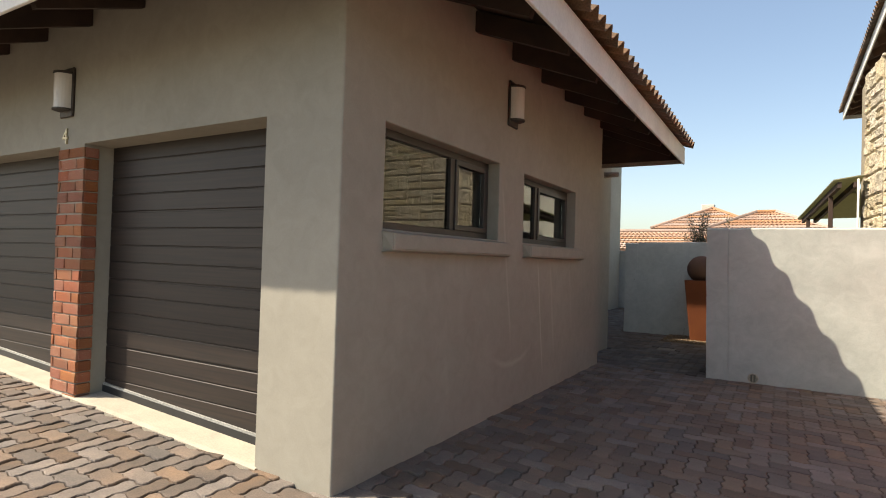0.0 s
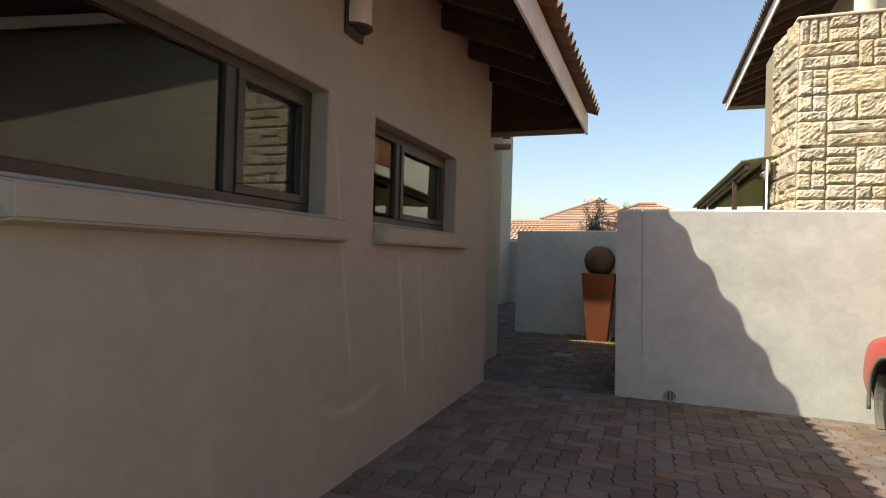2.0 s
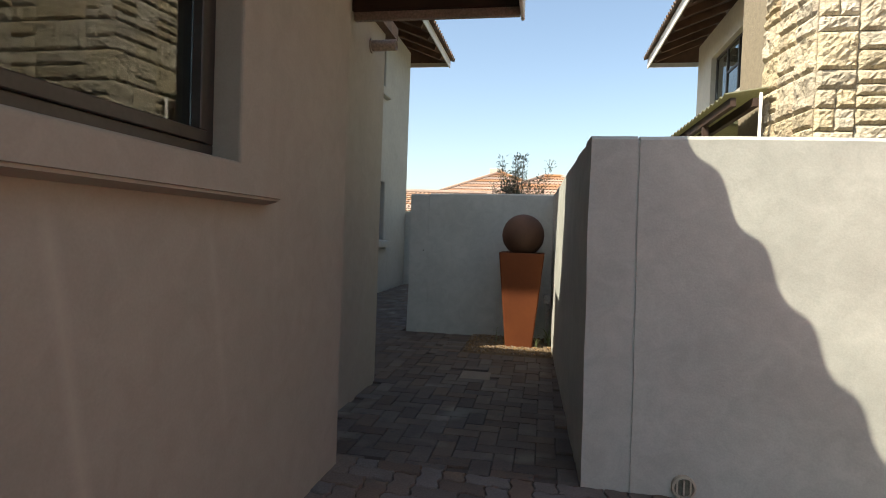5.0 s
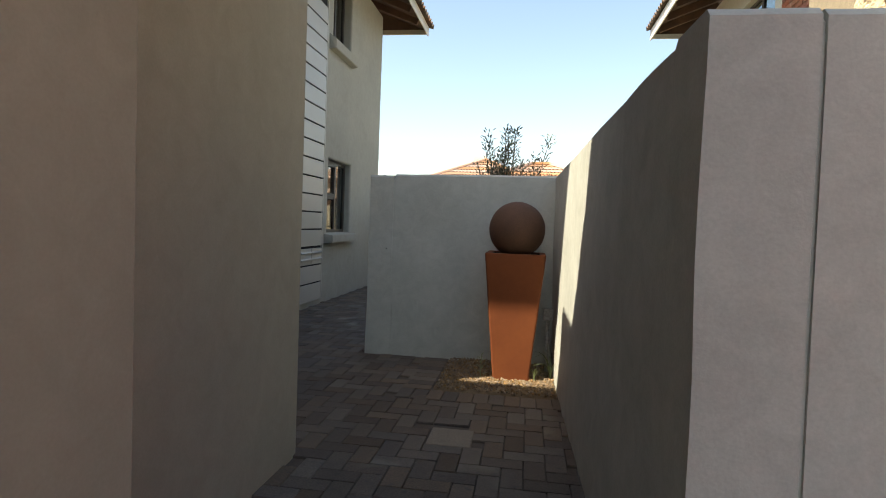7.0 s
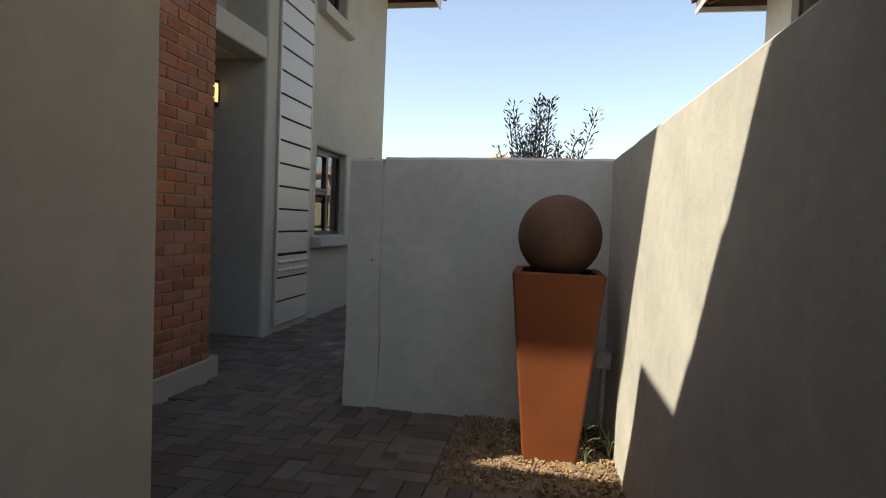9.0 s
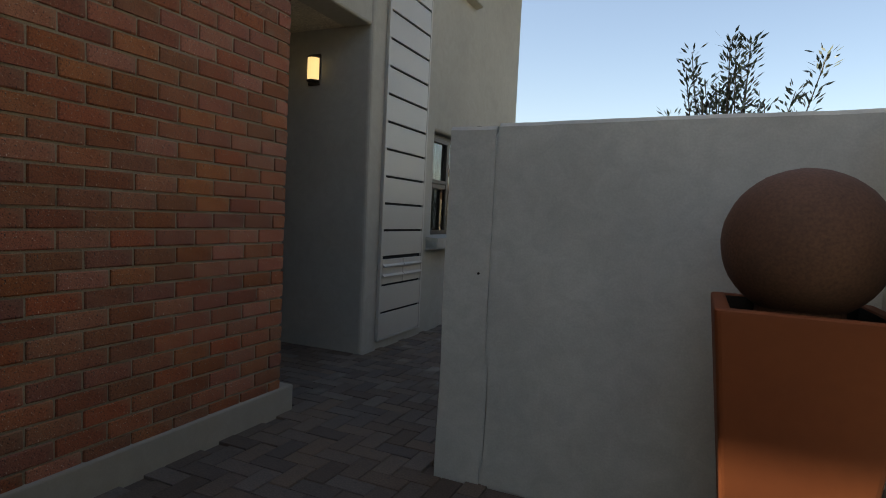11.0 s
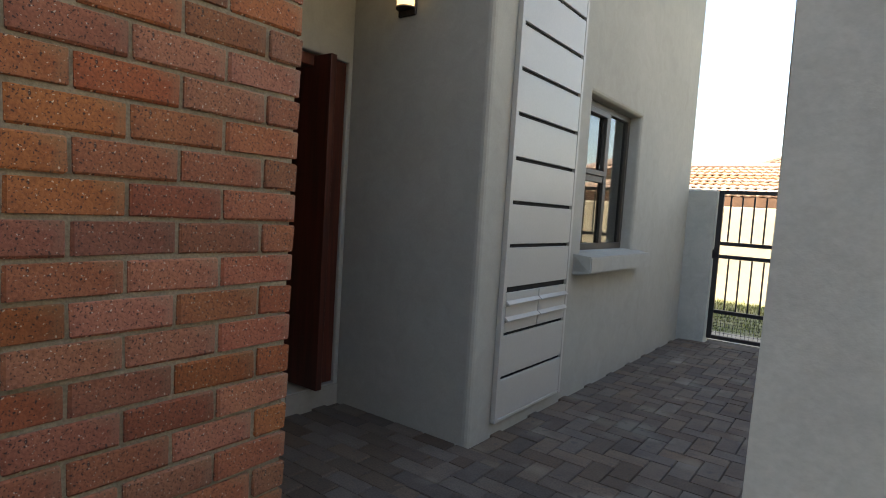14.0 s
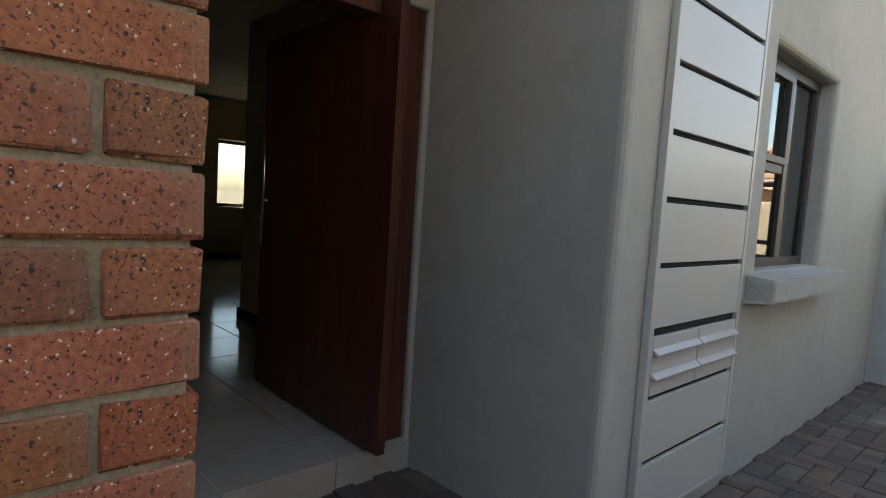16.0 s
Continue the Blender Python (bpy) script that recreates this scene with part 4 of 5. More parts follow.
# ---- lamps ----
def wall_lamp(label, m, lit=False):
    """A bracket lamp with a half-round opal shade; local x points out of the wall."""
    t = thing("wall_lamp", label, "wall lamp")
    bm = bmesh.new()
    box(bm, 0, -0.088, -0.185, 0.022, 0.088, 0.185, 0.006)
    part("back_plate", bm, M_LAMPBODY, t)
    bm = bmesh.new()
    rings = []
    for z in (-0.13, 0.13):
        rings.append([bm.verts.new((0.02 + 0.085 * math.cos(a), 0.075 * math.sin(a), z)) for a in [math.pi * (k / 12 - 0.5) for k in range(13)]])
    for i in range(12):
        bm.faces.new((rings[0][i], rings[0][i + 1], rings[1][i + 1], rings[1][i]))
    bm.faces.new(rings[0])
    bm.faces.new(rings[1][::-1])
    bm.faces.new((rings[0][0], rings[1][0], rings[1][12], rings[0][12]))
    part("shade", bm, M_LAMPON if lit else M_LAMPGLASS, t, "glowing yellow opal shade" if lit else "white opal shade", smooth=False)
    for z in (-0.14, 0.135):
        bm = bmesh.new()
        rr = []
        for zz in (z, z + 0.012):
            rr.append([bm.verts.new((0.012 + 0.1 * math.cos(a), 0.085 * math.sin(a), zz)) for a in [math.pi * (k / 12 - 0.5) for k in range(13)]])
        for i in range(12):
            bm.faces.new((rr[0][i], rr[0][i + 1], rr[1][i + 1], rr[1][i]))
        bm.faces.new(rr[0])
        bm.faces.new(rr[1][::-1])
        bm.faces.new((rr[0][0], rr[1][0], rr[1][12], rr[0][12]))
        part("band", bm, M_LAMPBODY, t)
    t.matrix_world = m
    return t


wall_lamp("unlit wall lamp with a white half-round shade on the garage side", pose(GX, 4.37, 2.545))
wall_lamp("unlit wall lamp with a white half-round shade above the house number", pose(-3.94, GY, 2.43, 0, 0, -90))
wall_lamp("lit yellow wall lamp on the porch side wall", pose(-3.965, HY0, 2.49, 0, 0, -90) @ Matrix.Scale(0.74, 4), True)
# house number
cu = bpy.data.curves.new("numeral", "FONT")
cu.body = "4"
cu.size, cu.extrude = 0.17, 0.006
tmp = new("numeral_curve", cu)
me = bpy.data.meshes.new_from_object(tmp.evaluated_get(bpy.context.evaluated_depsgraph_get()))
bpy.data.objects.remove(tmp)
me.materials.clear()
me.materials.append(M_NUM)
num = tagged(new("house_number", me), "small pale metal house number on the garage front", "house number")
num.matrix_world = pose(-4.0, GY - 0.006, 2.045, 90, 0, 0)

# ---- waste-water spout and wall vent ----
sp = thing("water_spout", "short grey water spout at the top of the passage wall", "water spout", (-1.53, 8.4, 2.56))
bm = bmesh.new()
rings = []
for x, r in ((-1.56, 0.04), (-1.34, 0.04), (-1.34, 0.033), (-1.5, 0.033)):
    rings.append([bm.verts.new((x, 8.42 + r * math.cos(a), 2.56 + r * math.sin(a))) for a in [2 * math.pi * k / 16 for k in range(16)]])
for a, b in zip(rings, rings[1:]):
    for i in range(16):
        bm.faces.new((a[i], a[(i + 1) % 16], b[(i + 1) % 16], b[i]))
wpart("pipe", bm, M_BARGE, sp, smooth=True)
bm = bmesh.new()
cyl(bm, pose(-1.532, 8.42, 2.56, 0, 90, 0), 0.055, 0.055, 0.012, 16)
wpart("collar", bm, M_GARAGE, sp)
vent = thing("wall_drain", "round drain outlet low in the boundary wall", "drain", (0.47, 7.2, 0.05))
bm = bmesh.new()
rings = []
for yy, r in ((7.21, 0.055), (7.175, 0.055), (7.172, 0.045), (7.21, 0.042)):
    rings.append([bm.verts.new((0.47 + r * math.cos(a), yy, 0.055 + r * math.sin(a))) for a in [2 * math.pi * k / 18 for k in range(18)]])
for a, b in zip(rings, rings[1:]):
    for i in range(18):
        bm.faces.new((a[i], a[(i + 1) % 18], b[(i + 1) % 18], b[i]))
wpart("ring", bm, M_CONC, vent)
bm = bmesh.new()
cyl(bm, pose(0.47, 7.195, 0.055, 90, 0, 0), 0.044, 0.044, 0.006, 18)
wpart("inner_disc", bm, M_PLASTIC, vent, "dark recessed disc")
for k in range(3):
    bm = bmesh.new()
    box(bm, 0.435 + 0.03 * k, 7.178, 0.02, 0.443 + 0.03 * k, 7.188, 0.09)
    wpart("grate_bar", bm, M_CONC, vent)

# ---- pot and ball ----
PX, PY = -0.459, 10.645
pot = thing("planter_pot", "tall tapered rust-red square pot on the gravel", "pot", (PX, PY, 0))
bm = bmesh.new()
prof = ((0.142, -0.01), (0.144, 0.01), (0.2375, 1.012), (0.2375, 1.02), (0.233, 1.025), (0.198, 1.025), (0.193, 1.02), (0.185, 0.93))
rings = []
for hw, z in prof:
    rd = 0.018 if hw > 0.2 else 0.014
    ring = []
    for cx, cy, a0 in ((1, 1, 0), (-1, 1, 90), (-1, -1, 180), (1, -1, 270)):
        for k in range(4):
            a = radians(a0 + 30 * k)
            ring.append(bm.verts.new((PX + cx * (hw - rd) + rd * math.cos(a), PY + cy * (hw - rd) + rd * math.sin(a), z)))
    rings.append(ring)
split = 2


def rings_mesh(bm, rr):
    """Skin over a stack of 16-point rings."""
    vs = [[bm.verts.new(p) for p in r] for r in rr]
    for a, b in zip(vs, vs[1:]):
        for i in range(16):
            bm.faces.new((a[i], a[(i + 1) % 16], b[(i + 1) % 16], b[i]))
    return vs


pts_of = [[v.co.copy() for v in r] for r in rings]
bm.free()
bm = bmesh.new()
rows = rings_mesh(bm, pts_of[:split + 1])
bm.faces.new(rows[0][::-1])
wpart("pot_body", bm, M_POT, pot)
bm = bmesh.new()
rings_mesh(bm, pts_of[split:-1])
wpart("rim", bm, M_POT, pot)
# shade of the gap round the ball is put into the inner wall's colour
bm = bmesh.new()
rows = rings_mesh(bm, pts_of[-2:])
bm.faces.new(rows[-1])
wpart("inner_wall", bm, M_RECESS_SHADE, pot, "inside of the pot, coloured near black for its shade")
BR, BZ = 0.227, 1.214
ball = thing("stone_ball", "large brown ball that rests in the pot's mouth", "ball", (PX, PY, 1.0))
bm = bmesh.new()
bmesh.ops.create_uvsphere(bm, u_segments=40, v_segments=24, radius=BR, matrix=Matrix.Translation((PX, PY, BZ)))
for v in bm.verts:
    v.co += (v.co - Vector((PX, PY, BZ))).normalized() * 0.0015 * noise.noise(v.co * 25)
wpart("ball_body", bm, M_BALL, ball, smooth=True)
bm = bmesh.new()
cyl(bm, pose(PX, PY, 0.93), 0.12, 0.12, 0.1, 20)
wpart("seat_ring", bm, M_BALL, ball)

# irrigation box on a post
irr = thing("irrigation_box", "small grey tap box on a pipe by the wall", "tap box", (-0.2, 10.82, 0))
bm = bmesh.new()
box(bm, -0.215, 10.79, 0.46, -0.13, 10.86, 0.56, 0.006, 2)
wpart("box_body", bm, M_PVC, irr)
bm = bmesh.new()
between(bm, (-0.17, 10.825, -0.02), (-0.17, 10.825, 0.46), 0.016, n=12)
wpart("pipe", bm, M_PVC, irr, smooth=True)


def blade_plant(name, label, cat, x, y, seed, n, h, spread, up=0.0, w=0.006):
    rnd = random.Random(seed)
    t = thing(name, label, cat, (x, y, 0.0))
    for i in range(n):
        bm = bmesh.new()
        a = rnd.uniform(0, 2 * math.pi)
        d = Vector((math.cos(a), math.sin(a), 0))
        sd = Vector((-d.y, d.x, 0))
        hh = h * rnd.uniform(0.6, 1.0)
        rows = []
        for k in range(7):
            q = k / 6
            c = Vector((x, y, 0)) + d * (spread * q * q) + Vector((0, 0, up + hh * (q - 0.45 * q ** 3)))
            ww = w * (1 - q) ** 0.6
            rows.append((bm.verts.new(c - sd * ww), bm.verts.new(c + sd * ww)))
        for r, s in zip(rows, rows[1:]):
            bm.faces.new((r[0], r[1], s[1], s[0]))
        md = wpart("blade", bm, M_GREENPLANT, t).modifiers.new("thick", "SOLIDIFY")
        md.thickness = 0.0015
    return t


blade_plant("grass_tuft", "thin arching grass blades beside the pot", "grass", -0.14, 10.62, 3, 9, 0.42, 0.2)
blade_plant("grass_tuft", "a few upright grass blades at the pot's foot", "grass", -0.27, 10.5, 5, 4, 0.22, 0.05)
weed = thing("weed_seedling", "small green weed in the gravel", "weed", (-0.70, 10.5, 0))
bm = bmesh.new()
between(bm, (-0.70, 10.5, -0.01), (-0.695, 10.5, 0.2), 0.003, 0.002, 6)
wpart("stem", bm, M_GREENPLANT, weed)
rnd = random.Random(8)
for i in range(12):
    bm = bmesh.new()
    a, z = i * 2.4, 0.04 + 0.014 * i
    d = Vector((math.cos(a), math.sin(a), rnd.uniform(0.2, 0.7))).normalized()
    s = d.cross(Vector((0, 0, 1))).normalized() * 0.007
    o = Vector((-0.697, 10.5, z))
    L = rnd.uniform(0.03, 0.05)
    vs = [bm.verts.new(p) for p in (o, o + d * L * 0.5 + s, o + d * L, o + d * L * 0.5 - s)]
    bm.faces.new(vs)
    wpart("leaf", bm, M_GREENPLANT, weed).modifiers.new("thick", "SOLIDIFY").thickness = 0.001

# gravel bed
bm = bmesh.new()
nx, ny = 30, 30
grid = [[bm.verts.new((-1.03 + 0.93 * i / nx, 10.11 + 1.0 * j / ny, -0.012 + 0.02 * noise.noise(Vector((i * 0.4, j * 0.4, 2))) + (0.02 if 0 < i < nx and 0 < j < ny else 0))) for j in range(ny + 1)] for i in range(nx + 1)]
for i in range(nx):
    for j in range(ny):
        bm.faces.new((grid[i][j], grid[i + 1][j], grid[i + 1][j + 1], grid[i][j + 1]))
structure("ground_gravel_bed", bm, M_SOIL, "dark soil under the gravel bed")
rnd = random.Random(21)
verts, faces = [], []
ico = bmesh.new()
bmesh.ops.create_icosphere(ico, subdivisions=1, radius=1.0)
iv = [v.co.copy() for v in ico.verts]
ico.verts.index_update()
ifc = [[v.index for v in f.verts] for f in ico.faces]
ico.free()
for i in range(2600):
    x, y = rnd.uniform(-1.02, -0.11), rnd.uniform(10.12, 11.09)
    s = rnd.uniform(0.005, 0.013)
    m = Matrix.LocRotScale((x, y, 0.008 + rnd.uniform(0, 0.012)), Euler((rnd.random() * 6, rnd.random() * 6, rnd.random() * 6)), (s, s * rnd.uniform(0.6, 1.3), s * rnd.uniform(0.5, 0.9)))
    k = len(verts)
    verts += [tuple(m @ v) for v in iv]
    faces += [[a + k for a in f] for f in ifc]
me = bpy.data.meshes.new("gravel")
me.from_pydata(verts, [], faces)
me.materials.append(M_GRAVEL)
tagged(new("gravel", me), "sandy brown gravel around the pot", "gravel", kind="stuff")

# ---- slatted panel with letter box on the house wall ----
pan = thing("wall_panel", "tall cream metal panel with dark horizontal slots on the house wall", "wall panel", (HX, 13.6, 0))
PA, PB = 13.09, 13.94
zs = [0.085, 0.33, 0.585] + [0.845 + 0.2448 * k for k in range(16)]
zs = [z for z in zs if z < 4.5]
# sheet behind the slats, its near-black colour paints the shade of the slots
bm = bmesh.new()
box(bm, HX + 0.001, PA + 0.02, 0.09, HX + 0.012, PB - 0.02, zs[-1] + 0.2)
wpart("back_plate", bm, M_RECESS_SHADE, pan, "backing coloured near black for the shade in the slots")
for i, (za, zb) in enumerate(zip(zs, zs[1:])):
    if abs(za - 0.585) < 0.02:
        continue
    bm = bmesh.new()
    box(bm, HX + 0.012, PA + 0.035, za + 0.011, HX + 0.03, PB - 0.03, zb - 0.011, 0.002)
    wpart("slat", bm, M_PANEL, pan)
for y0, y1 in ((PA, PA + 0.034), (PB - 0.029, PB)):
    bm = bmesh.new()
    box(bm, HX + 0.002, y0, 0.075, HX + 0.033, y1, zs[-1] + 0.2, 0.002)
    wpart("side_rail", bm, M_PANEL, pan)
bm = bmesh.new()
box(bm, HX + 0.002, PA + 0.035, 0.075, HX + 0.031, PB - 0.03, 0.093, 0.002)
wpart("bottom_rail", bm, M_PANEL, pan)
box_holder = thing("letter_box", "cream letter box with lipped flaps in the slatted panel", "letter box", (HX + 0.02, 13.6, 0.7))
mid = (PA + PB) / 2 + 0.005
for a, b in ((PA + 0.04, mid - 0.006), (mid + 0.006, PB - 0.035)):
    for z0, z1, lip in ((0.596, 0.655, 0), (0.658, 0.748, 1), (0.751, 0.822, 1)):
        bm = bmesh.new()
        box(bm, HX + 0.012, a, z0, HX + 0.032, b, z1, 0.002)
        flap = wpart("flap", bm, M_PANEL, box_holder)
        if not lip:
            continue
        zl = z0 + 0.012
        bm = bmesh.new()
        vs = []
        for yy in (a, b):
            vs.append([bm.verts.new(p) for p in ((HX + 0.031, yy, zl + 0.016), (HX + 0.055, yy, zl - 0.002), (HX + 0.053, yy, zl - 0.01), (HX + 0.031, yy, zl + 0.002))])
        for i in range(4):
            j = (i + 1) % 4
            bm.faces.new((vs[0][i], vs[0][j], vs[1][j], vs[1][i]))
        bm.faces.new(vs[0])
        bm.faces.new(vs[1])
        lp = part("lip", bm, M_PANEL, None)
        lp.parent = flap
bm = bmesh.new()
box(bm, HX + 0.012, mid - 0.006, 0.61, HX + 0.026, mid + 0.006, 0.82)
wpart("divider", bm, M_PANEL, box_holder)

# ---- front door ----
door = tagged(new("door_front"), "open dark red-brown pivot front door with a long steel handle", "door", kind="structure")
bm = bmesh.new()
box(bm, -5.53, 12.59, 0.145, -4.29, 12.635, 2.12, 0.003)
leaf = part("leaf", bm, M_DOORWOOD, door)
for yy, s in ((12.59, -1),):
    bm = bmesh.new()
    between(bm, (-5.38, yy + s * 0.06, 0.98), (-5.38, yy + s * 0.06, 1.68), 0.012, n=12)
    for z in (1.22, 1.45):
        between(bm, (-5.38, yy + s * 0.06, z), (-5.38, yy - s * 0.002, z), 0.006, n=8)
    part("handle", bm, M_STEEL, leaf, "long brushed steel pull handle", smooth=True)
for nm, a in (("frame_jamb", (-4.56, 12.70, 0.131, -4.42, 12.83, 2.128)), ("frame_stop", (-4.5, 12.672, 0.131, -4.46, 12.699, 2.09)), ("frame_jamb", (-4.56, DOOR[0] + 0.002, 0.131, -4.44, DOOR[0] + 0.07, 2.128)), ("frame_head", (-4.56, DOOR[0] + 0.072, 2.06, -4.44, 12.698, 2.128))):
    bm = bmesh.new()
    box(bm, *a, 0.004)
    part(nm, bm, M_DOORWOOD, door)

# ---- garden gate ----
gate = thing("garden_gate", "black steel barred garden gate, closed", "gate", (-2.64, 17.08, 0))
GA, GB, GZ0, GZ1 = -3.085, -2.335, 0.05, 1.66


def gbar(nm, x0, z0, x1, z1, t=0.02):
    bm = bmesh.new()
    box(bm, x0, 17.08 - t, z0, x1, 17.08 + t, z1, 0.002)
    wpart(nm, bm, M_BLACK, gate)


gbar("stile", GA, GZ0, GA + 0.05, GZ1)
gbar("stile", GB - 0.05, GZ0, GB, GZ1)
for z in (GZ0, 0.33, 0.93, 1.07, GZ1 - 0.04):
    gbar("rail", GA + 0.051, z, GB - 0.051, z + 0.04)
for k in range(5):
    xx = GA + 0.05 + (GB - GA - 0.1) * (k + 0.9) / 5.8
    gbar("bar", xx - 0.008, 0.372, xx + 0.008, 0.928, 0.008)
    gbar("bar", xx - 0.008 - 0.03, 1.112, xx + 0.008 - 0.03, 1.598, 0.008)
bm = bmesh.new()
for k in range(1, 16):
    xx = GA + 0.05 + (GB - GA - 0.1) * k / 16
    box(bm, xx - 0.0015, 17.078, 0.09, xx + 0.0015, 17.082, 0.33)
for k in range(1, 7):
    box(bm, GA + 0.05, 17.0765, 0.09 + 0.24 * k / 7 - 0.0015, GB - 0.05, 17.0778, 0.09 + 0.24 * k / 7 + 0.0015)
tagged(wpart("mesh_panel", bm, M_BLACK, gate, "fine welded wire mesh"), kind="stuff")
for z in (0.16, 1.42):
    bm = bmesh.new()
    between(bm, (-2.335, 17.08, z), (-2.272, 17.08, z), 0.012, n=8)
    cyl(bm, pose(-2.305, 17.08, z - 0.03), 0.016, 0.016, 0.06, 10)
    wpart("hinge", bm, M_BLACK, gate)
bm = bmesh.new()
box(bm, -3.1, 17.06, 0.92, -3.07, 17.1, 1.02, 0.004)
wpart("lock_case", bm, M_BLACK, gate)

# lawn behind the gate
bm = bmesh.new()
box(bm, -14, 17.9, -0.07, 10, 21.2, -0.01)
structure("ground_lawn", bm, M_GRASS, "dry green lawn behind the gate")
rnd = random.Random(33)
verts, faces = [], []
for i in range(9000):
    x, y = rnd.uniform(-5.5, -1.2), rnd.uniform(17.95, 21.1)
    a = rnd.uniform(0, math.pi)
    h = rnd.uniform(0.02, 0.06)
    dx, dy = math.cos(a) * 0.006, math.sin(a) * 0.006
    k = len(verts)
    verts += [(x - dx, y - dy, -0.012), (x + dx, y + dy, -0.012), (x + rnd.uniform(-0.02, 0.02), y + rnd.uniform(-0.02, 0.02), h)]
    faces.append((k, k + 1, k + 2))
me = bpy.data.meshes.new("grass")
me.from_pydata(verts, [], faces)
me.materials.append(M_GRASS)
tagged(new("grass", me), "short dry grass blades on the lawn", "grass", kind="stuff")
bm = bmesh.new()
box(bm, -3.6, 17.3, -0.07, 0.0, 17.9, -0.005)
structure("pavement_gate", bm, M_CONC, "pale concrete strip behind the gate")


# ---- shrub behind the screen wall ----
def shrub(label, x, y, h, seed, stems, leaves_per, spread, leaf=0.055):
    rnd = random.Random(seed)
    t = thing("shrub", label, "shrub", (x, y, 0))
    lv, lf = [], []
    bm = bmesh.new()
    for s in range(stems):
        a = rnd.uniform(0, 2 * math.pi)
        tilt = rnd.uniform(0.1, 1.0) * spread
        p = Vector((x + rnd.uniform(-0.05, 0.05), y + rnd.uniform(-0.05, 0.05), 0))
        hh = h * rnd.uniform(0.72, 1.0)
        seg = 9
        for k in range(seg):
            q = (k + 1) / seg
            nx_ = Vector((x + math.cos(a) * tilt * q ** 1.3 + rnd.uniform(-0.015, 0.015), y + math.sin(a) * tilt * 0.6 * q ** 1.3, hh * q))
            between(bm, p, nx_, 0.012 * (1 - 0.8 * (q - 1 / seg)), 0.012 * (1 - 0.8 * q), 5)
            if k >= 3:
                for j in range(leaves_per):
                    o = p.lerp(nx_, rnd.random())
                    b = rnd.uniform(0, 2 * math.pi)
                    d = Vector((math.cos(b), math.sin(b), rnd.uniform(0.3, 1.6))).normalized()
                    side = d.cross(Vector((rnd.uniform(-1, 1), rnd.uniform(-1, 1), 1))).normalized() * 0.0075
                    o = o + d * rnd.uniform(0, 0.07)
                    L = leaf * rnd.uniform(0.7, 1.3)
                    i0 = len(lv)
                    lv += [tuple(o), tuple(o + d * L * 0.45 + side), tuple(o + d * L), tuple(o + d * L * 0.45 - side)]
                    lf.append((i0, i0 + 1, i0 + 2, i0 + 3))
            p = nx_
    wpart("trunk", bm, M_TWIG, t)
    me = bpy.data.meshes.new("crown")
    me.from_pydata(lv, [], lf)
    me.materials.append(M_LEAF)
    o = tagged(new("crown", me), kind="stuff")
    lay(o, t)
    return t


shrub("open narrow-leaved grey-green shrub behind the screen wall", -0.62, 12.25, 2.28, 14, 34, 42, 0.46, 0.05)


# ---- neighbour's stone-clad bay ----
bm = bmesh.new()
pts = [(1.83, 9.36), (3.86, 9.36), (3.86, 10.9), (1.74, 10.9), (1.74, 10.2)]
lo = [bm.verts.new((p[0], p[1], -0.05)) for p in pts]
hi = [bm.verts.new((p[0], p[1], 4.08)) for p in pts]
bm.faces.new(lo[::-1])
bm.faces.new(hi)
for i in range(5):
    j = (i + 1) % 5
    bm.faces.new((lo[i], lo[j], hi[j], hi[i]))
structure("wall_stone_bay", bm, M_MORTAR, "mortar core of the neighbour's stone-clad bay")
stone_holder = tagged(new("wall_stone_cladding"), "split-face sandstone blocks in mixed sizes on the neighbour's bay", kind="structure")


def stone(m, w, h, seed):
    rnd = random.Random(seed)
    n = max(4, int(w / 0.022)), max(4, int(h / 0.022))
    n = min(n[0], 14), min(n[1], 12)
    bm = bmesh.new()
    off = Vector((seed * 1.7 % 50, seed * 0.9 % 30, 3))
    g = []
    for i in range(n[0] + 1):
        col = []
        for j in range(n[1] + 1):
            u, v = i / n[0], j / n[1]
            e = min(min(u, 1 - u) * w, min(v, 1 - v) * h)
            d = 0.008 + min(1.0, e / 0.012) * (0.024 + 0.02 * noise.noise(off + Vector((u * w * 6, v * h * 8, 0))) + 0.018 * abs(noise.noise(off + Vector((u * w * 17, v * h * 21, 5)))) + 0.012 * noise.noise(off + Vector((u * w * 43, v * h * 43, 8))))
            col.append(bm.verts.new((u * w, -d, v * h)))
        g.append(col)
    for i in range(n[0]):
        for j in range(n[1]):
            bm.faces.new((g[i][j], g[i + 1][j], g[i + 1][j + 1], g[i][j + 1]))
    rim = [g[i][0] for i in range(n[0] + 1)] + [g[n[0]][j] for j in range(1, n[1] + 1)] + [g[i][n[1]] for i in range(n[0] - 1, -1, -1)] + [g[0][j] for j in range(n[1] - 1, 0, -1)]
    back = [bm.verts.new((v.co.x, 0.01, v.co.z)) for v in rim]
    for i in range(len(rim)):
        j = (i + 1) % len(rim)
        bm.faces.new((rim[i], rim[j], back[j], back[i]))
    for v in bm.verts:
        v.co += Vector((rnd.uniform(-1, 1), 0, rnd.uniform(-1, 1))) * 0.003
    o = part("stone", bm, M_STONE, stone_holder)
    o.matrix_local = m


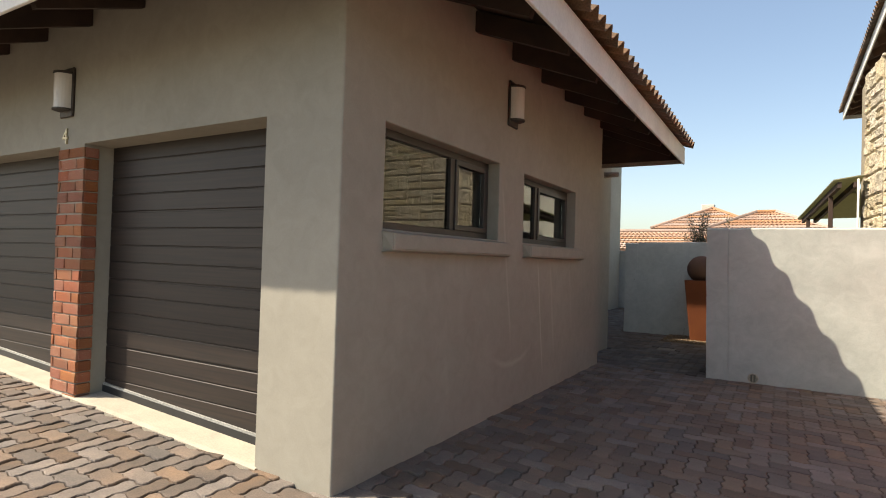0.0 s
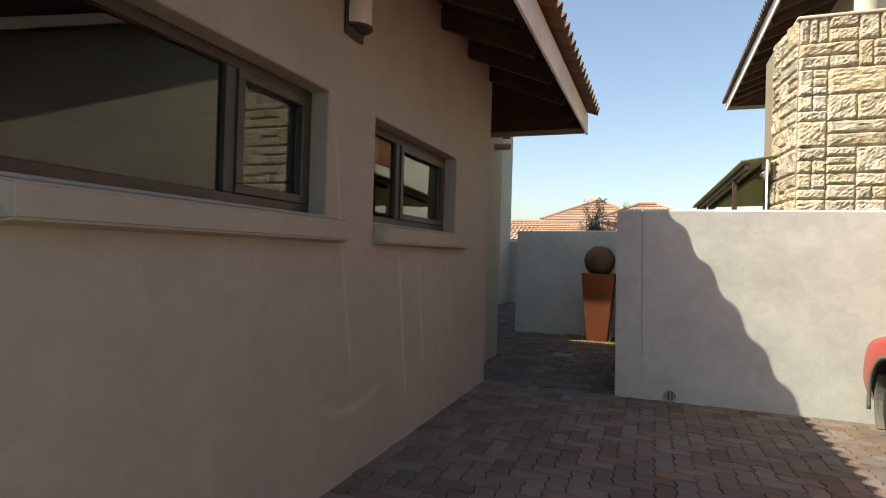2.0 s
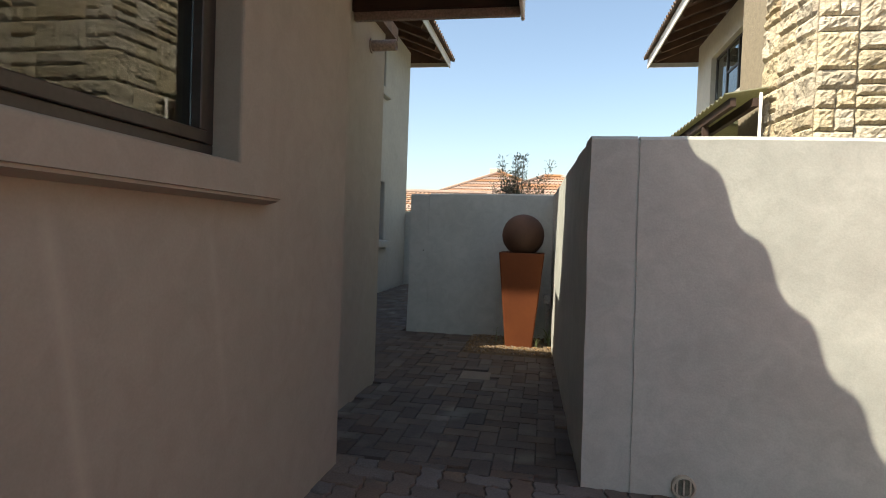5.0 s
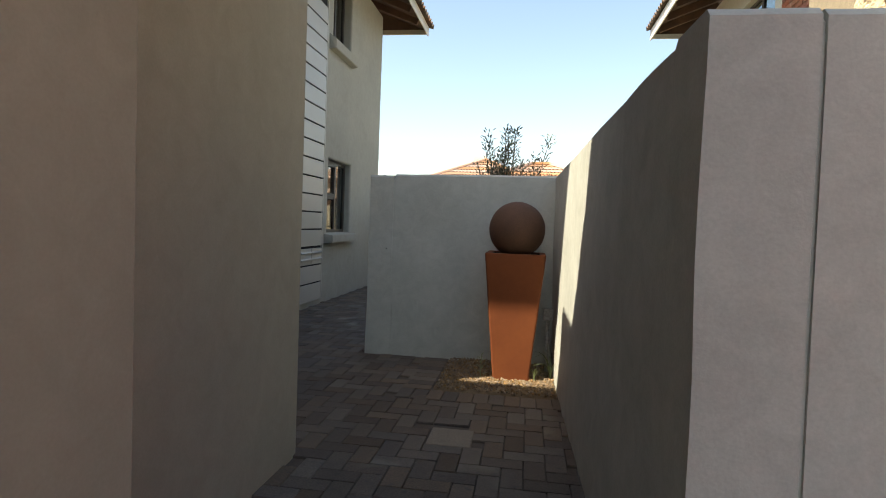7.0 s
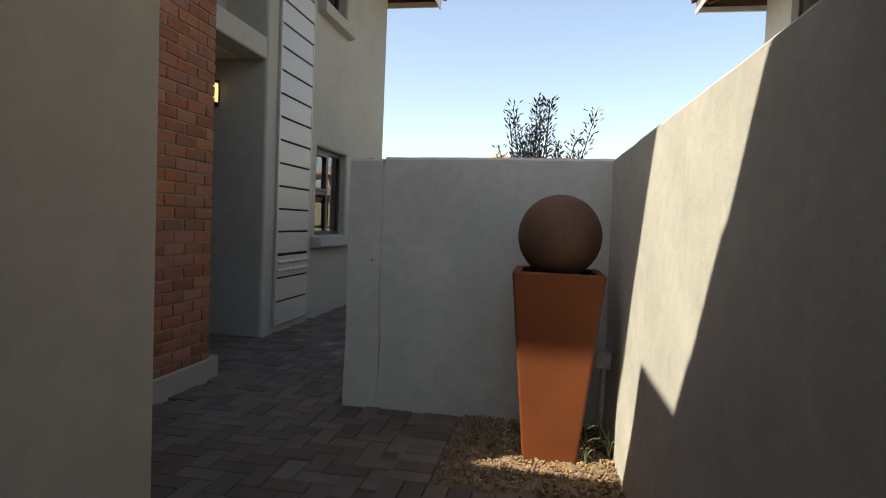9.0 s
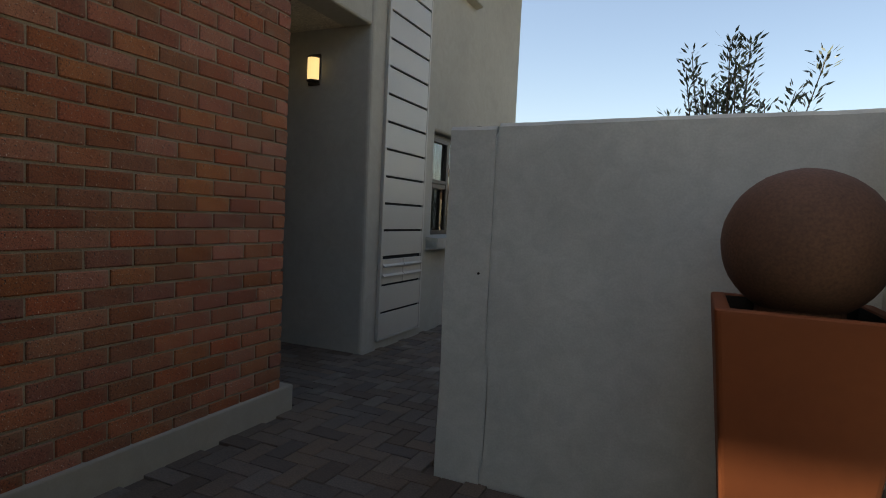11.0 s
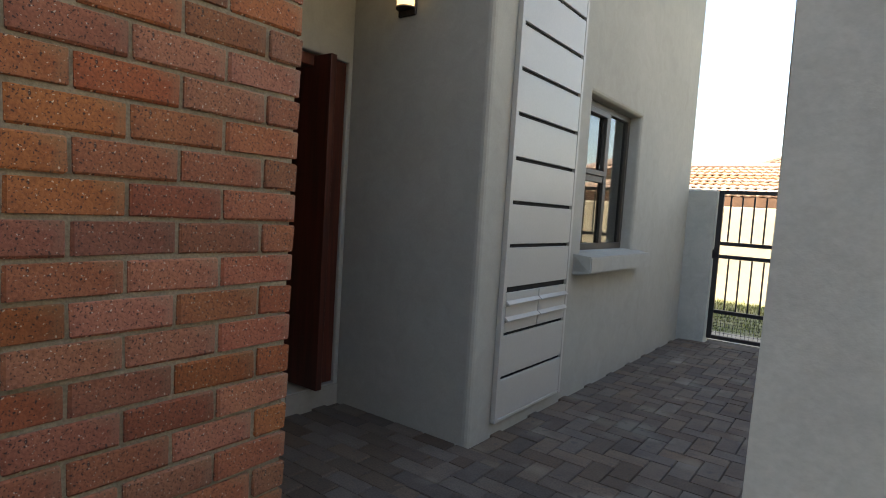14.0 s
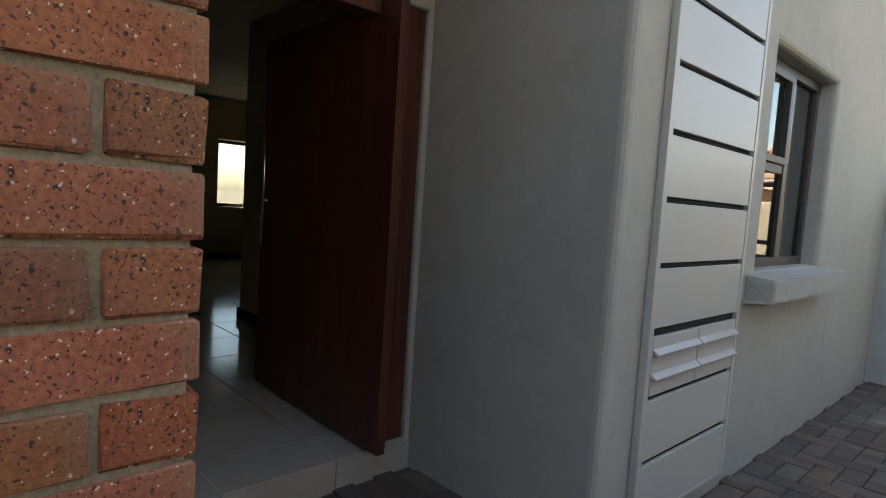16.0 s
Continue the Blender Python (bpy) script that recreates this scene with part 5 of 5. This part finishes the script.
def ashlar(m0, W, H, z0, seed):
    """Random coursed ashlar: cells of about 0.3 m, cut into one, two or three stones."""
    rnd = random.Random(seed)
    cell = 0.295
    nu, nv = max(1, round(W / cell)), max(1, round(H / cell))
    cu_, cv_ = W / nu, H / nv
    used = set()
    k = seed * 1000
    for j in range(nv):
        for i in range(nu):
            if (i, j) in used:
                continue
            wi = 2 if i + 1 < nu and (i + 1, j) not in used and rnd.random() < 0.3 else 1
            used |= {(i + q, j) for q in range(wi)}
            x0, zz, w, h = i * cu_, z0 + j * cv_, cu_ * wi, cv_
            style = rnd.choice(("one", "rows2", "rows3", "cols2", "cols3", "mix", "rows2", "one", "top", "stack"))
            if style == "one":
                cells = [(0, 0, 1, 1)]
            elif style == "rows2":
                s = rnd.uniform(0.3, 0.6)
                cells = [(0, 0, 1, s), (0, s, 1, 1 - s)]
            elif style == "rows3":
                cells = [(0, 0, 1, 0.33), (0, 0.33, 1, 0.3), (0, 0.63, 1, 0.37)]
            elif style == "top":
                cells = [(0, 0, 0.52, 0.5), (0.52, 0, 0.48, 0.5), (0, 0.5, 1, 0.5)]
            elif style == "stack":
                cells = [(0, 0, 0.5, 1), (0.5, 0, 0.5, 0.33), (0.5, 0.33, 0.5, 0.34), (0.5, 0.67, 0.5, 0.33)]
            elif style == "cols2":
                s = rnd.uniform(0.35, 0.6)
                cells = [(0, 0, s, 1), (s, 0, 1 - s, 1)]
            elif style == "cols3":
                cells = [(0, 0, 0.34, 1), (0.34, 0, 0.3, 1), (0.64, 0, 0.36, 1)]
            else:
                cells = [(0, 0, 1, 0.4), (0, 0.4, 0.5, 0.6), (0.5, 0.4, 0.5, 0.6)]
            for a, b, c, d in cells:
                k += 1
                stone(m0 @ Matrix.Translation((x0 + a * w + 0.004, 0, zz + b * h + 0.003)), c * w - 0.005, d * h - 0.006, k)


ashlar(pose(1.83, 9.36, 0), 2.03, 2.7, 1.4, 2)
side = Vector((1.83 - 1.74, 9.36 - 10.2, 0))
ashlar(pose(1.74, 10.2, 0, 0, 0, math.degrees(math.atan2(side.y, side.x))), side.length, 2.7, 1.4, 7)
bm = bmesh.new()
box(bm, 1.8, 9.31, 4.081, 3.84, 10.6, 4.12, 0.01)
structure("trim_stone_cap", bm, M_CREAM, "flat cap on the stone bay")
for x in (2.55, 2.95):
    c = thing("porch_column", "smooth round cream column on the stone bay", "column", (x, 9.65, 4.12), "columns on the stone bay")
    bm = bmesh.new()
    cyl(bm, pose(x, 9.65, 4.12), 0.11, 0.11, 1.5, 28)
    wpart("shaft", bm, M_NEIGH, c, smooth=False)

# lean-to of sheet metal beside the bay
aw = thing("lean_to_roof", "green-grey translucent corrugated sheet lean-to beside the stone bay", "lean-to", (1.6, 11, 2.4))


def lean_x(y):
    return 1.33 - 0.114 * (y - 9.9)


def lean_z(y):
    return 2.55 - 0.09 * (y - 9.9)


bm = bmesh.new()
n = 132
prev = None
for i in range(n + 1):
    yy = 9.92 + 3.3 * i / n
    dz = 0.016 * math.sin(2 * math.pi * i / 4)
    xr = 1.69 if yy < 10.95 else 3.09
    row = [bm.verts.new(p) for p in ((lean_x(yy), yy, lean_z(yy) + dz), (xr, yy, lean_z(yy) + 0.06 + dz), (xr, yy, lean_z(yy) + 0.064 + dz), (lean_x(yy), yy, lean_z(yy) + 0.004 + dz))]
    if prev:
        for k in range(4):
            bm.faces.new((prev[k], prev[(k + 1) % 4], row[(k + 1) % 4], row[k]))
    prev = row
wpart("roof_sheet", bm, M_SHEET, aw, smooth=False)
for off in (0.08, 0.27):
    bm = bmesh.new()
    beam(bm, (lean_x(9.95) + off, 9.95, lean_z(9.95) - 0.018), (lean_x(13.1) + off, 13.1, lean_z(13.1) - 0.018), 0.05, 0.08)
    wpart("bearer", bm, M_TIMBER, aw)
for yy in (10.6, 12.6):
    bm = bmesh.new()
    box(bm, lean_x(yy) + 0.06, yy - 0.03, -0.05, lean_x(yy) + 0.12, yy + 0.03, lean_z(yy) - 0.1, 0.004)
    wpart("post", bm, M_TIMBER, aw)
dp = thing("downpipe", "thin white pipe beside the stone bay", "pipe", (1.62, 9.9, 0))
bm = bmesh.new()
between(bm, (1.62, 9.9, -0.05), (1.62, 9.9, 2.56), 0.014, n=12)
wpart("pipe", bm, M_WHITE, dp, smooth=True)
# face-brick panel on the neighbour's upper wall
bm = bmesh.new()
box(bm, NX - 0.012, 12.9, 3.3, NX - 0.001, 14.9, 5.4)
structure("wall_neighbour_brick", bm, M_MORTAR, "mortar of the neighbour's face-brick panel")


# ---- far houses ----
def far_house(label, x0, x1, y0, y1, ze, zr, wall_mat, chimney=None):
    t = thing("house", label, "house", ((x0 + x1) / 2, (y0 + y1) / 2, 0))
    bm = bmesh.new()
    box(bm, x0 + 0.5, y0 + 0.5, -0.05, x1 - 0.5, y1 - 0.5, ze)
    wpart("wall", bm, wall_mat, t)
    run = min(x1 - x0, y1 - y0) / 2
    hip = run * 0.98
    if x1 - x0 >= y1 - y0:
        ra, rb = Vector((x0 + hip, (y0 + y1) / 2, zr)), Vector((x1 - hip, (y0 + y1) / 2, zr))
    else:
        ra, rb = Vector(((x0 + x1) / 2, y0 + hip, zr)), Vector(((x0 + x1) / 2, y1 - hip, zr))
    A, B, C, D = Vector((x0, y0, ze)), Vector((x1, y0, ze)), Vector((x1, y1, ze)), Vector((x0, y1, ze))
    if x1 - x0 >= y1 - y0:
        planes = ((A, B, rb, ra), (B, C, rb, rb), (C, D, ra, rb), (D, A, ra, ra))
    else:
        planes = ((A, B, ra, ra), (B, C, rb, ra), (C, D, rb, rb), (D, A, ra, rb))
    verts, faces = [], []
    for p, q, r, s in planes:
        wid, hgt = (q - p).length, (r - q.lerp(p, 0.5)).length
        base = (q - p) / wid
        up_all = ((r + s) / 2 - (p + q) / 2)
        up = up_all.normalized()
        nrm = base.cross(up)
        rows = max(2, int(up_all.length / 0.34))
        for j in range(rows):
            va, vb = j / rows, (j + 1) / rows
            la, ra_ = p.lerp(s, va), q.lerp(r, va)
            lb, rb_ = p.lerp(s, vb), q.lerp(r, vb)
            cols = max(1, int((ra_ - la).length / 0.085))
            prev = None
            for i in range(cols + 1):
                u = i / cols
                bumpy = 0.028 * (0.5 + 0.5 * math.cos(math.pi * i))
                lo_, hi_ = la.lerp(ra_, u) + nrm * (bumpy + 0.035), lb.lerp(rb_, u) + nrm * bumpy
                k = len(verts)
                verts += [tuple(lo_ - nrm * 0.03), tuple(lo_), tuple(hi_)]
                if prev is not None:
                    faces += [(prev, k, k + 1, prev + 1), (prev + 1, k + 1, k + 2, prev + 2)]
                prev = k
    me = bpy.data.meshes.new("roof")
    me.from_pydata(verts, [], faces)
    me.materials.append(M_FARTILE)
    ro = lay(new("roof", me), t)
    bm = bmesh.new()
    for p, q in ((A, ra), (B, rb if x1 - x0 >= y1 - y0 else ra), (C, rb), (D, ra if x1 - x0 >= y1 - y0 else rb), (ra, rb)):
        if (q - p).length > 0.05:
            between(bm, p + Vector((0, 0, 0.04)), q + Vector((0, 0, 0.04)), 0.09, n=8)
    wpart("ridge_tile", bm, M_FARTILE, t)
    bm = bmesh.new()
    box(bm, x0, y0 - 0.02, ze - 0.18, x1, y0 + 0.02, ze)
    wpart("gutter", bm, M_NTIMBER, t)
    if chimney:
        cx, cy, cz = chimney
        bm = bmesh.new()
        box(bm, cx - 0.35, cy - 0.3, 2.0, cx + 0.35, cy + 0.3, cz, 0.02)
        wpart("chimney", bm, M_NEIGH, t)
    return t


far_house("low house with a long terracotta tile roof", -15, 0.5, 22.5, 28.4, 1.85, 2.68, M_CREAM)
far_house("house with a hipped terracotta roof and a plain chimney", -5.6, 0.0, 33, 39, 3.3, 4.6, M_NEIGH, (-3.2, 37.5, 5.0))
far_house("house with a hipped terracotta roof between its neighbours", -2.6, 2.6, 28.5, 33.0, 2.9, 3.9, M_CREAM)

# ---- red car at the edge of the drive ----
CX0, CX1, CY0, CY1 = 1.74, 3.42, 3.08, 7.01
car = thing("car", "red hatchback parked nose-in at the boundary wall", "car", ((CX0 + CX1) / 2, (CY0 + CY1) / 2, 0))
bm = bmesh.new()
# side profile: distance from the nose, sill, shoulder, roof heights and half widths
secs = ((0.00, 0.30, 0.55, 0.58, 0.60), (0.06, 0.22, 0.66, 0.70, 0.76), (0.22, 0.19, 0.73, 0.78, 0.83), (0.6, 0.18, 0.80, 0.88, 0.825), (1.05, 0.18, 0.86, 0.97, 0.83), (1.5, 0.18, 0.90, 1.26, 0.83), (1.95, 0.18, 0.92, 1.43, 0.83), (2.7, 0.18, 0.93, 1.45, 0.83), (3.3, 0.19, 0.92, 1.36, 0.82), (3.7, 0.24, 0.88, 1.02, 0.77), (3.93, 0.34, 0.7, 0.74, 0.62))
ccx = (CX0 + CX1) / 2
rings = []
for d, sill_z, sh_z, top_z, hw in secs:
    yy = CY1 - d
    prof2 = ((-0.82, sill_z), (-0.97, sill_z + 0.1), (-1.0, (sill_z + sh_z) / 2), (-0.97, sh_z - 0.04), (-0.92, sh_z), (-0.70, top_z - 0.05), (-0.5, top_z))
    full = [(u * hw, z) for u, z in prof2] + [(-u * hw, z) for u, z in prof2[::-1]]
    rings.append([bm.verts.new((ccx + u, yy, z)) for u, z in full])
for a, b in zip(rings, rings[1:]):
    for i in range(14):
        bm.faces.new((a[i], a[(i + 1) % 14], b[(i + 1) % 14], b[i]))
bm.faces.new(rings[0])
bm.faces.new(rings[-1][::-1])
body = wpart("body", bm, M_CARRED, car, smooth=True)
md = body.modifiers.new("smooth", "SUBSURF")
md.levels = md.render_levels = 2
AXLES, WR = (CY1 - 0.75, CY0 + 0.62), 0.34
cutters = []
for yy in AXLES:
    for sx in (-1, 1):
        bm = bmesh.new()
        cyl(bm, pose(ccx + sx * 0.56, yy, 0.31, 0, 90 * sx, 0), WR, WR, 0.5, 40)
        c = new("well_cutter", mesh_of("well_cutter", bm, M_RUBBER))
        md = body.modifiers.new("well", "BOOLEAN")
        md.operation, md.object, md.solver, md.material_mode = "DIFFERENCE", c, "EXACT", "TRANSFER"
        cutters.append(c)
dg = bpy.context.evaluated_depsgraph_get()
shell = bpy.data.meshes.new_from_object(body.evaluated_get(dg))
body.modifiers.clear()
body.data = shell
shell.set_sharp_from_angle(angle=radians(35))
for c in cutters:
    bpy.data.objects.remove(c)
for yy in AXLES:
    for sx in (-1, 1):
        bm = bmesh.new()
        arc = [radians(-12 + 204 * k / 30) for k in range(31)]
        rr = []
        for a in arc:
            y1, z1 = math.cos(a), math.sin(a)
            rr.append([bm.verts.new((ccx + sx * (0.815 + dx), yy + (WR + dr) * y1, 0.31 + (WR + dr) * z1)) for dx, dr in ((0.0, -0.012), (0.018, -0.012), (0.02, 0.012), (0.0, 0.016))])
        for p, q in zip(rr, rr[1:]):
            for k in range(4):
                bm.faces.new((p[k], p[(k + 1) % 4], q[(k + 1) % 4], q[k]))
        bm.faces.new(rr[0])
        bm.faces.new(rr[-1][::-1])
        wpart("arch_lip", bm, M_PLASTIC, car, "grey plastic wheel-arch lip", smooth=True)
        bm = bmesh.new()
        rr = []
        for k in range(9):
            a = radians(-35 + 70 * k / 8)
            rr.append([bm.verts.new((ccx + sx * u, yy + (WR - d) * math.cos(a), 0.31 + (WR - d) * math.sin(a))) for u, d in ((0.795, 0.004), (0.79, 0.02), (0.6, 0.035), (0.6, 0.01))])
        for p, q in zip(rr, rr[1:]):
            for k in range(4):
                bm.faces.new((p[k], p[(k + 1) % 4], q[(k + 1) % 4], q[k]))
        bm.faces.new(rr[0])
        bm.faces.new(rr[-1][::-1])
        wpart("mud_liner", bm, M_PLASTIC, car, "dusty olive-grey plastic wheel liner")
        xx = ccx + sx * 0.69
        bm = bmesh.new()
        rr = []
        for off, r in ((0.0, 0.19), (0.0, 0.26), (0.02, 0.285), (0.15, 0.285), (0.175, 0.26), (0.175, 0.19)):
            rr.append([bm.verts.new((xx + sx * (off - 0.1), yy + r * math.cos(a), 0.285 + r * math.sin(a))) for a in [2 * math.pi * k / 32 for k in range(32)]])
        for p, q in zip(rr, rr[1:]):
            for i in range(32):
                bm.faces.new((p[i], p[(i + 1) % 32], q[(i + 1) % 32], q[i]))
        wheel = wpart("tyre", bm, M_RUBBER, car, "black rubber tyre", smooth=True)
        bm = bmesh.new()
        cyl(bm, pose(xx - sx * 0.06, yy, 0.285, 0, 90 * sx, 0), 0.19, 0.19, 0.1, 24)
        for k in range(5):
            a = 2 * math.pi * k / 5
            between(bm, (xx + sx * 0.045, yy, 0.285), (xx + sx * 0.045, yy + 0.18 * math.cos(a), 0.285 + 0.18 * math.sin(a)), 0.028, 0.02, 8)
        rim = part("rim", bm, M_STEEL, None, "silver wheel rim")
        rim.parent = wheel
for sx in (-1, 1):
    bm = bmesh.new()
    box(bm, ccx + sx * 0.62 - 0.1, CY1 - 0.3, 0.58, ccx + sx * 0.62 + 0.1, CY1 - 0.06, 0.7, 0.03, 2)
    wpart("headlight", bm, M_LAMPGLASS, car, "clear headlight")
bm = bmesh.new()
slab(bm, [(ccx - 0.6, CY1 - 1.12, 1.0), (ccx + 0.6, CY1 - 1.12, 1.0), (ccx + 0.5, CY1 - 1.72, 1.37), (ccx - 0.5, CY1 - 1.72, 1.37)], 0.012)
wpart("windscreen", bm, M_GLASS, car, "clear windscreen")


# small tufts at the foot of the garage wall
for x, y, sd in ((-1.195, 5.05, 41), (-1.195, 3.95, 42), (-1.195, 6.12, 43), (-1.195, 6.75, 44)):
    blade_plant("weed_tuft", "tiny dry weed in the joint at the garage wall", "weed", x, y, sd, 6, 0.045, 0.02, w=0.003)
# marks on the screen wall
knob = thing("wall_anchor", "small dark anchor stub on top of the screen wall", "anchor", (-1.72, 11.2, 1.65))
bm = bmesh.new()
cyl(bm, pose(-1.72, 11.17, 1.645), 0.016, 0.012, 0.03, 10)
wpart("stub", bm, M_PLASTIC, knob)
plug = thing("wall_plug", "small plug hole in the screen wall, its shade drawn as a near-black disc", "plug", (-1.68, 11.1, 0.92))
# disc on the wall face; its colour paints the shade in the hole
bm = bmesh.new()
cyl(bm, pose(-1.665, 11.106, 0.99, 90, 0, 0), 0.006, 0.006, 0.006, 10)
wpart("plug_body", bm, M_RECESS_SHADE, plug)
# ---- bricks, stones and pavers ----
bricks("wall_brick_pillar", "red face-brick facing on the pillar between the garage doors",
       (("y", GY - 0.008, -1, -4.045, -3.68, 0.1, 2.03, 0), ("x", -3.676, 1, GY + 0.006, GY + 0.1, 0.1, 2.03, 1)), 160)
BRX = -3.01
bm = bmesh.new()
box(bm, -4.4, 8.79, 0.0, BRX - 0.008, 11.35, 5.2)
structure("wall_brick_mortar", bm, M_MORTAR, "grey-brown mortar of the face-brick wall")
bm = bmesh.new()
box(bm, -4.38, 8.782, -0.05, BRX + 0.02, 11.465, 0.158, 0.01, 2)
structure("trim_plinth", bm, M_GARAGE, "smooth grey plastered plinth under the brick wall")
bricks("wall_brick", "rough speckled red face-brick wall with recessed mortar",
       (("x", BRX, 1, 8.84, 11.362, 0.130, 2.620, 1), ("y", 11.362, 1, -3.9, BRX - 0.105, 0.130, 2.620, 0), ("x", BRX, 1, 8.84, 11.362, 2.620, 5.027, 1)), 300)
bricks("wall_neighbour_bricks", "orange face-brick panel on the neighbour's wall",
       (("x", NX - 0.03, -1, 12.92, 14.88, 3.32, 5.36, 0),), 0)


def paver_ring(L, W, gap, warp, period):
    """Outline of one paver from the origin, L along x, W along y, its edges bent by a zigzag that tiles."""
    def bend(p):
        if not warp:
            return p

        def tri(t):
            t = (t / period) % 1.0
            return (4 * t - 1) if t < 0.5 else (3 - 4 * t)

        def soft(t):
            return max(-0.7, min(0.7, tri(t))) / 0.7
        return (p[0] + warp * soft(p[1] + period / 4), p[1] + warp * soft(p[0] + period / 4))
    step = period / 4 if warp else 1e9
    g = gap / 2
    c = [(g, g), (L - g, g), (L - g, W - g), (g, W - g)]
    out = []
    for a, b in zip(c, c[1:] + c[:1]):
        d = math.hypot(b[0] - a[0], b[1] - a[1])
        n = max(1, round(d / step)) if warp else 1
        for k in range(n):
            out.append(bend((a[0] + (b[0] - a[0]) * k / n, a[1] + (b[1] - a[1]) * k / n)))
    return out


def paver_data(ring, top=0.0, chamfer=0.005, deep=0.03):
    cx, cy = sum(p[0] for p in ring) / len(ring), sum(p[1] for p in ring) / len(ring)
    n = len(ring)
    inner = []
    for x, y in ring:
        d = math.hypot(x - cx, y - cy)
        k = (d - chamfer) / d
        inner.append((cx + (x - cx) * k, cy + (y - cy) * k, top))
    verts = inner + [(x, y, top - chamfer) for x, y in ring] + [(x, y, top - deep) for x, y in ring]
    faces = [tuple(range(n))]
    for r in (0, n):
        faces += [(r + i, r + n + i, r + n + (i + 1) % n, r + (i + 1) % n) for i in range(n)]
    return verts, faces


def paving(name, label, material, x0, x1, y0, y1, W, gap, warp, near, skip, seed, height=lambda x, y: 0.0):
    """Herringbone paving between the limits; those inside near are pieces of their own."""
    rnd = random.Random(seed)
    holder = tagged(new(name), label, kind="structure")
    kinds = {}
    for kind, (L, B) in (("h", (2 * W, W)), ("v", (W, 2 * W))):
        v, f = paver_data(paver_ring(L, B, gap, warp, W))
        me = bpy.data.meshes.new("paver")
        me.from_pydata(v, [], f)
        me.materials.append(material)
        kinds[kind] = (me, [Vector(p) for p in v], f, L, B)
    verts, faces, count = [], [], 0
    for i in range(int(math.floor(x0 / W)) - 1, int(math.ceil(x1 / W)) + 1):
        for j in range(int(math.floor(y0 / W)) - 1, int(math.ceil(y1 / W)) + 1):
            k = (i - j) % 4
            if k not in (0, 3):
                continue
            me, pv, pf, L, B = kinds["h" if k == 0 else "v"]
            px, py = i * W, j * W
            if px < x0 - L * 0.6 or py < y0 - B * 0.6 or px + L > x1 + L * 0.6 or py + B > y1 + B * 0.6:
                continue
            cx, cy = px + L / 2, py + B / 2
            if skip(cx, cy):
                continue
            inside = px >= x0 - 0.01 and px + L <= x1 + 0.01 and py >= y0 - 0.01 and py + B <= y1 + 0.01
            m = Matrix.Translation((px, py, height(px, py) + rnd.uniform(-0.0025, 0.0015))) @ Matrix.Rotation(radians(rnd.uniform(-0.5, 0.5)), 4, "X") @ Matrix.Rotation(radians(rnd.uniform(-0.5, 0.5)), 4, "Y")
            if inside and count < 300 and near(cx, cy):
                o = new("paver", me)
                o.parent = holder
                o.matrix_local = m
                count += 1
            else:
                q = len(verts)
                for p in pv:
                    w = m @ p
                    verts.append((min(max(w.x, x0), x1), min(max(w.y, y0), y1), w.z))
                faces += [[a + q for a in f] for f in pf]
    me = bpy.data.meshes.new("paver_field")
    me.from_pydata(verts, [], faces)
    me.materials.append(material)
    o = tagged(new("paver_field", me), kind="stuff")
    o.parent = holder
    return holder


paving("pavement_driveway", "interlocking zigzag concrete pavers in worn grey-brown and red", M_PAVER, -7.7, 6.0, -3.0, 7.19, 0.1125, 0.006, 0.0085,
       lambda x, y: -1.1 < x < 1.0 and 3.4 < y < 7.2, lambda x, y: (x < GX - 0.05 and y > GY + 0.05), 1, drive_z)
paving("pavement_court_pavers", "rectangular brown clay pavers in herringbone", M_PAVER2, -3.38, -0.01, 7.2, 17.02, 0.112, 0.005, 0.0,
       lambda x, y: -3.0 < x < -0.1 and 8.8 < y < 12.2,
       lambda x, y: (x < -1.53 and y < 8.78) or (x < -2.98 and y < 11.46) or (x > -1.26 and 9.86 < y < 11.1) or (x > -1.84 and 11.1 < y < 11.34) or (-0.91 < x < -0.60 and 9.04 < y < 9.36) or x > -0.02, 2)
bed = tagged(new("pavement_edging"), "row of clay pavers set on end round the gravel bed", kind="structure")
v, f = paver_data(paver_ring(0.11, 0.23, 0.006, 0, 1))
edge_me = bpy.data.meshes.new("paver")
edge_me.from_pydata(v, [], f)
edge_me.materials.append(M_PAVER2)
for k in range(11):
    o = new("paver", edge_me)
    o.parent = bed
    o.location = (-1.26 + 0.111 * k, 9.87, random.Random(k).uniform(-0.003, 0.002))
for k in range(9):
    o = new("paver", edge_me)
    o.parent = bed
    o.matrix_local = pose(-1.035, 10.1 + 0.111 * k, 0.0005, 0, 0, 90)
porch_v = tagged(new("pavement_porch"), "brown clay pavers on the porch floor", kind="structure")
v, f = paver_data(paver_ring(0.22, 0.11, 0.006, 0, 1))
pm = bpy.data.meshes.new("paver")
pm.from_pydata(v, [], f)
pm.materials.append(M_PAVER2)
bm = bmesh.new()
box(bm, -4.4, 11.47, -0.07, -3.502, 12.86, -0.014)
structure("pavement_porch_bed", bm, M_JOINT, "sand bed under the porch pavers")
for r in range(13):
    for c in range(5):
        o = new("paver", pm)
        o.parent = porch_v
        o.location = (-4.385 + 0.222 * c - (0.11 if r % 2 else 0) + 0.05, 11.47 + 0.107 * r, random.Random(r * 9 + c).uniform(-0.002, 0.001))
cover = tagged(new("inspection_cover", mesh_of("inspection_cover", box(bmesh.new(), -0.887, 9.055, -0.03, -0.632, 9.328, 0.003, 0.006), M_COVER)), "pale concrete inspection cover in the paving", "cover")
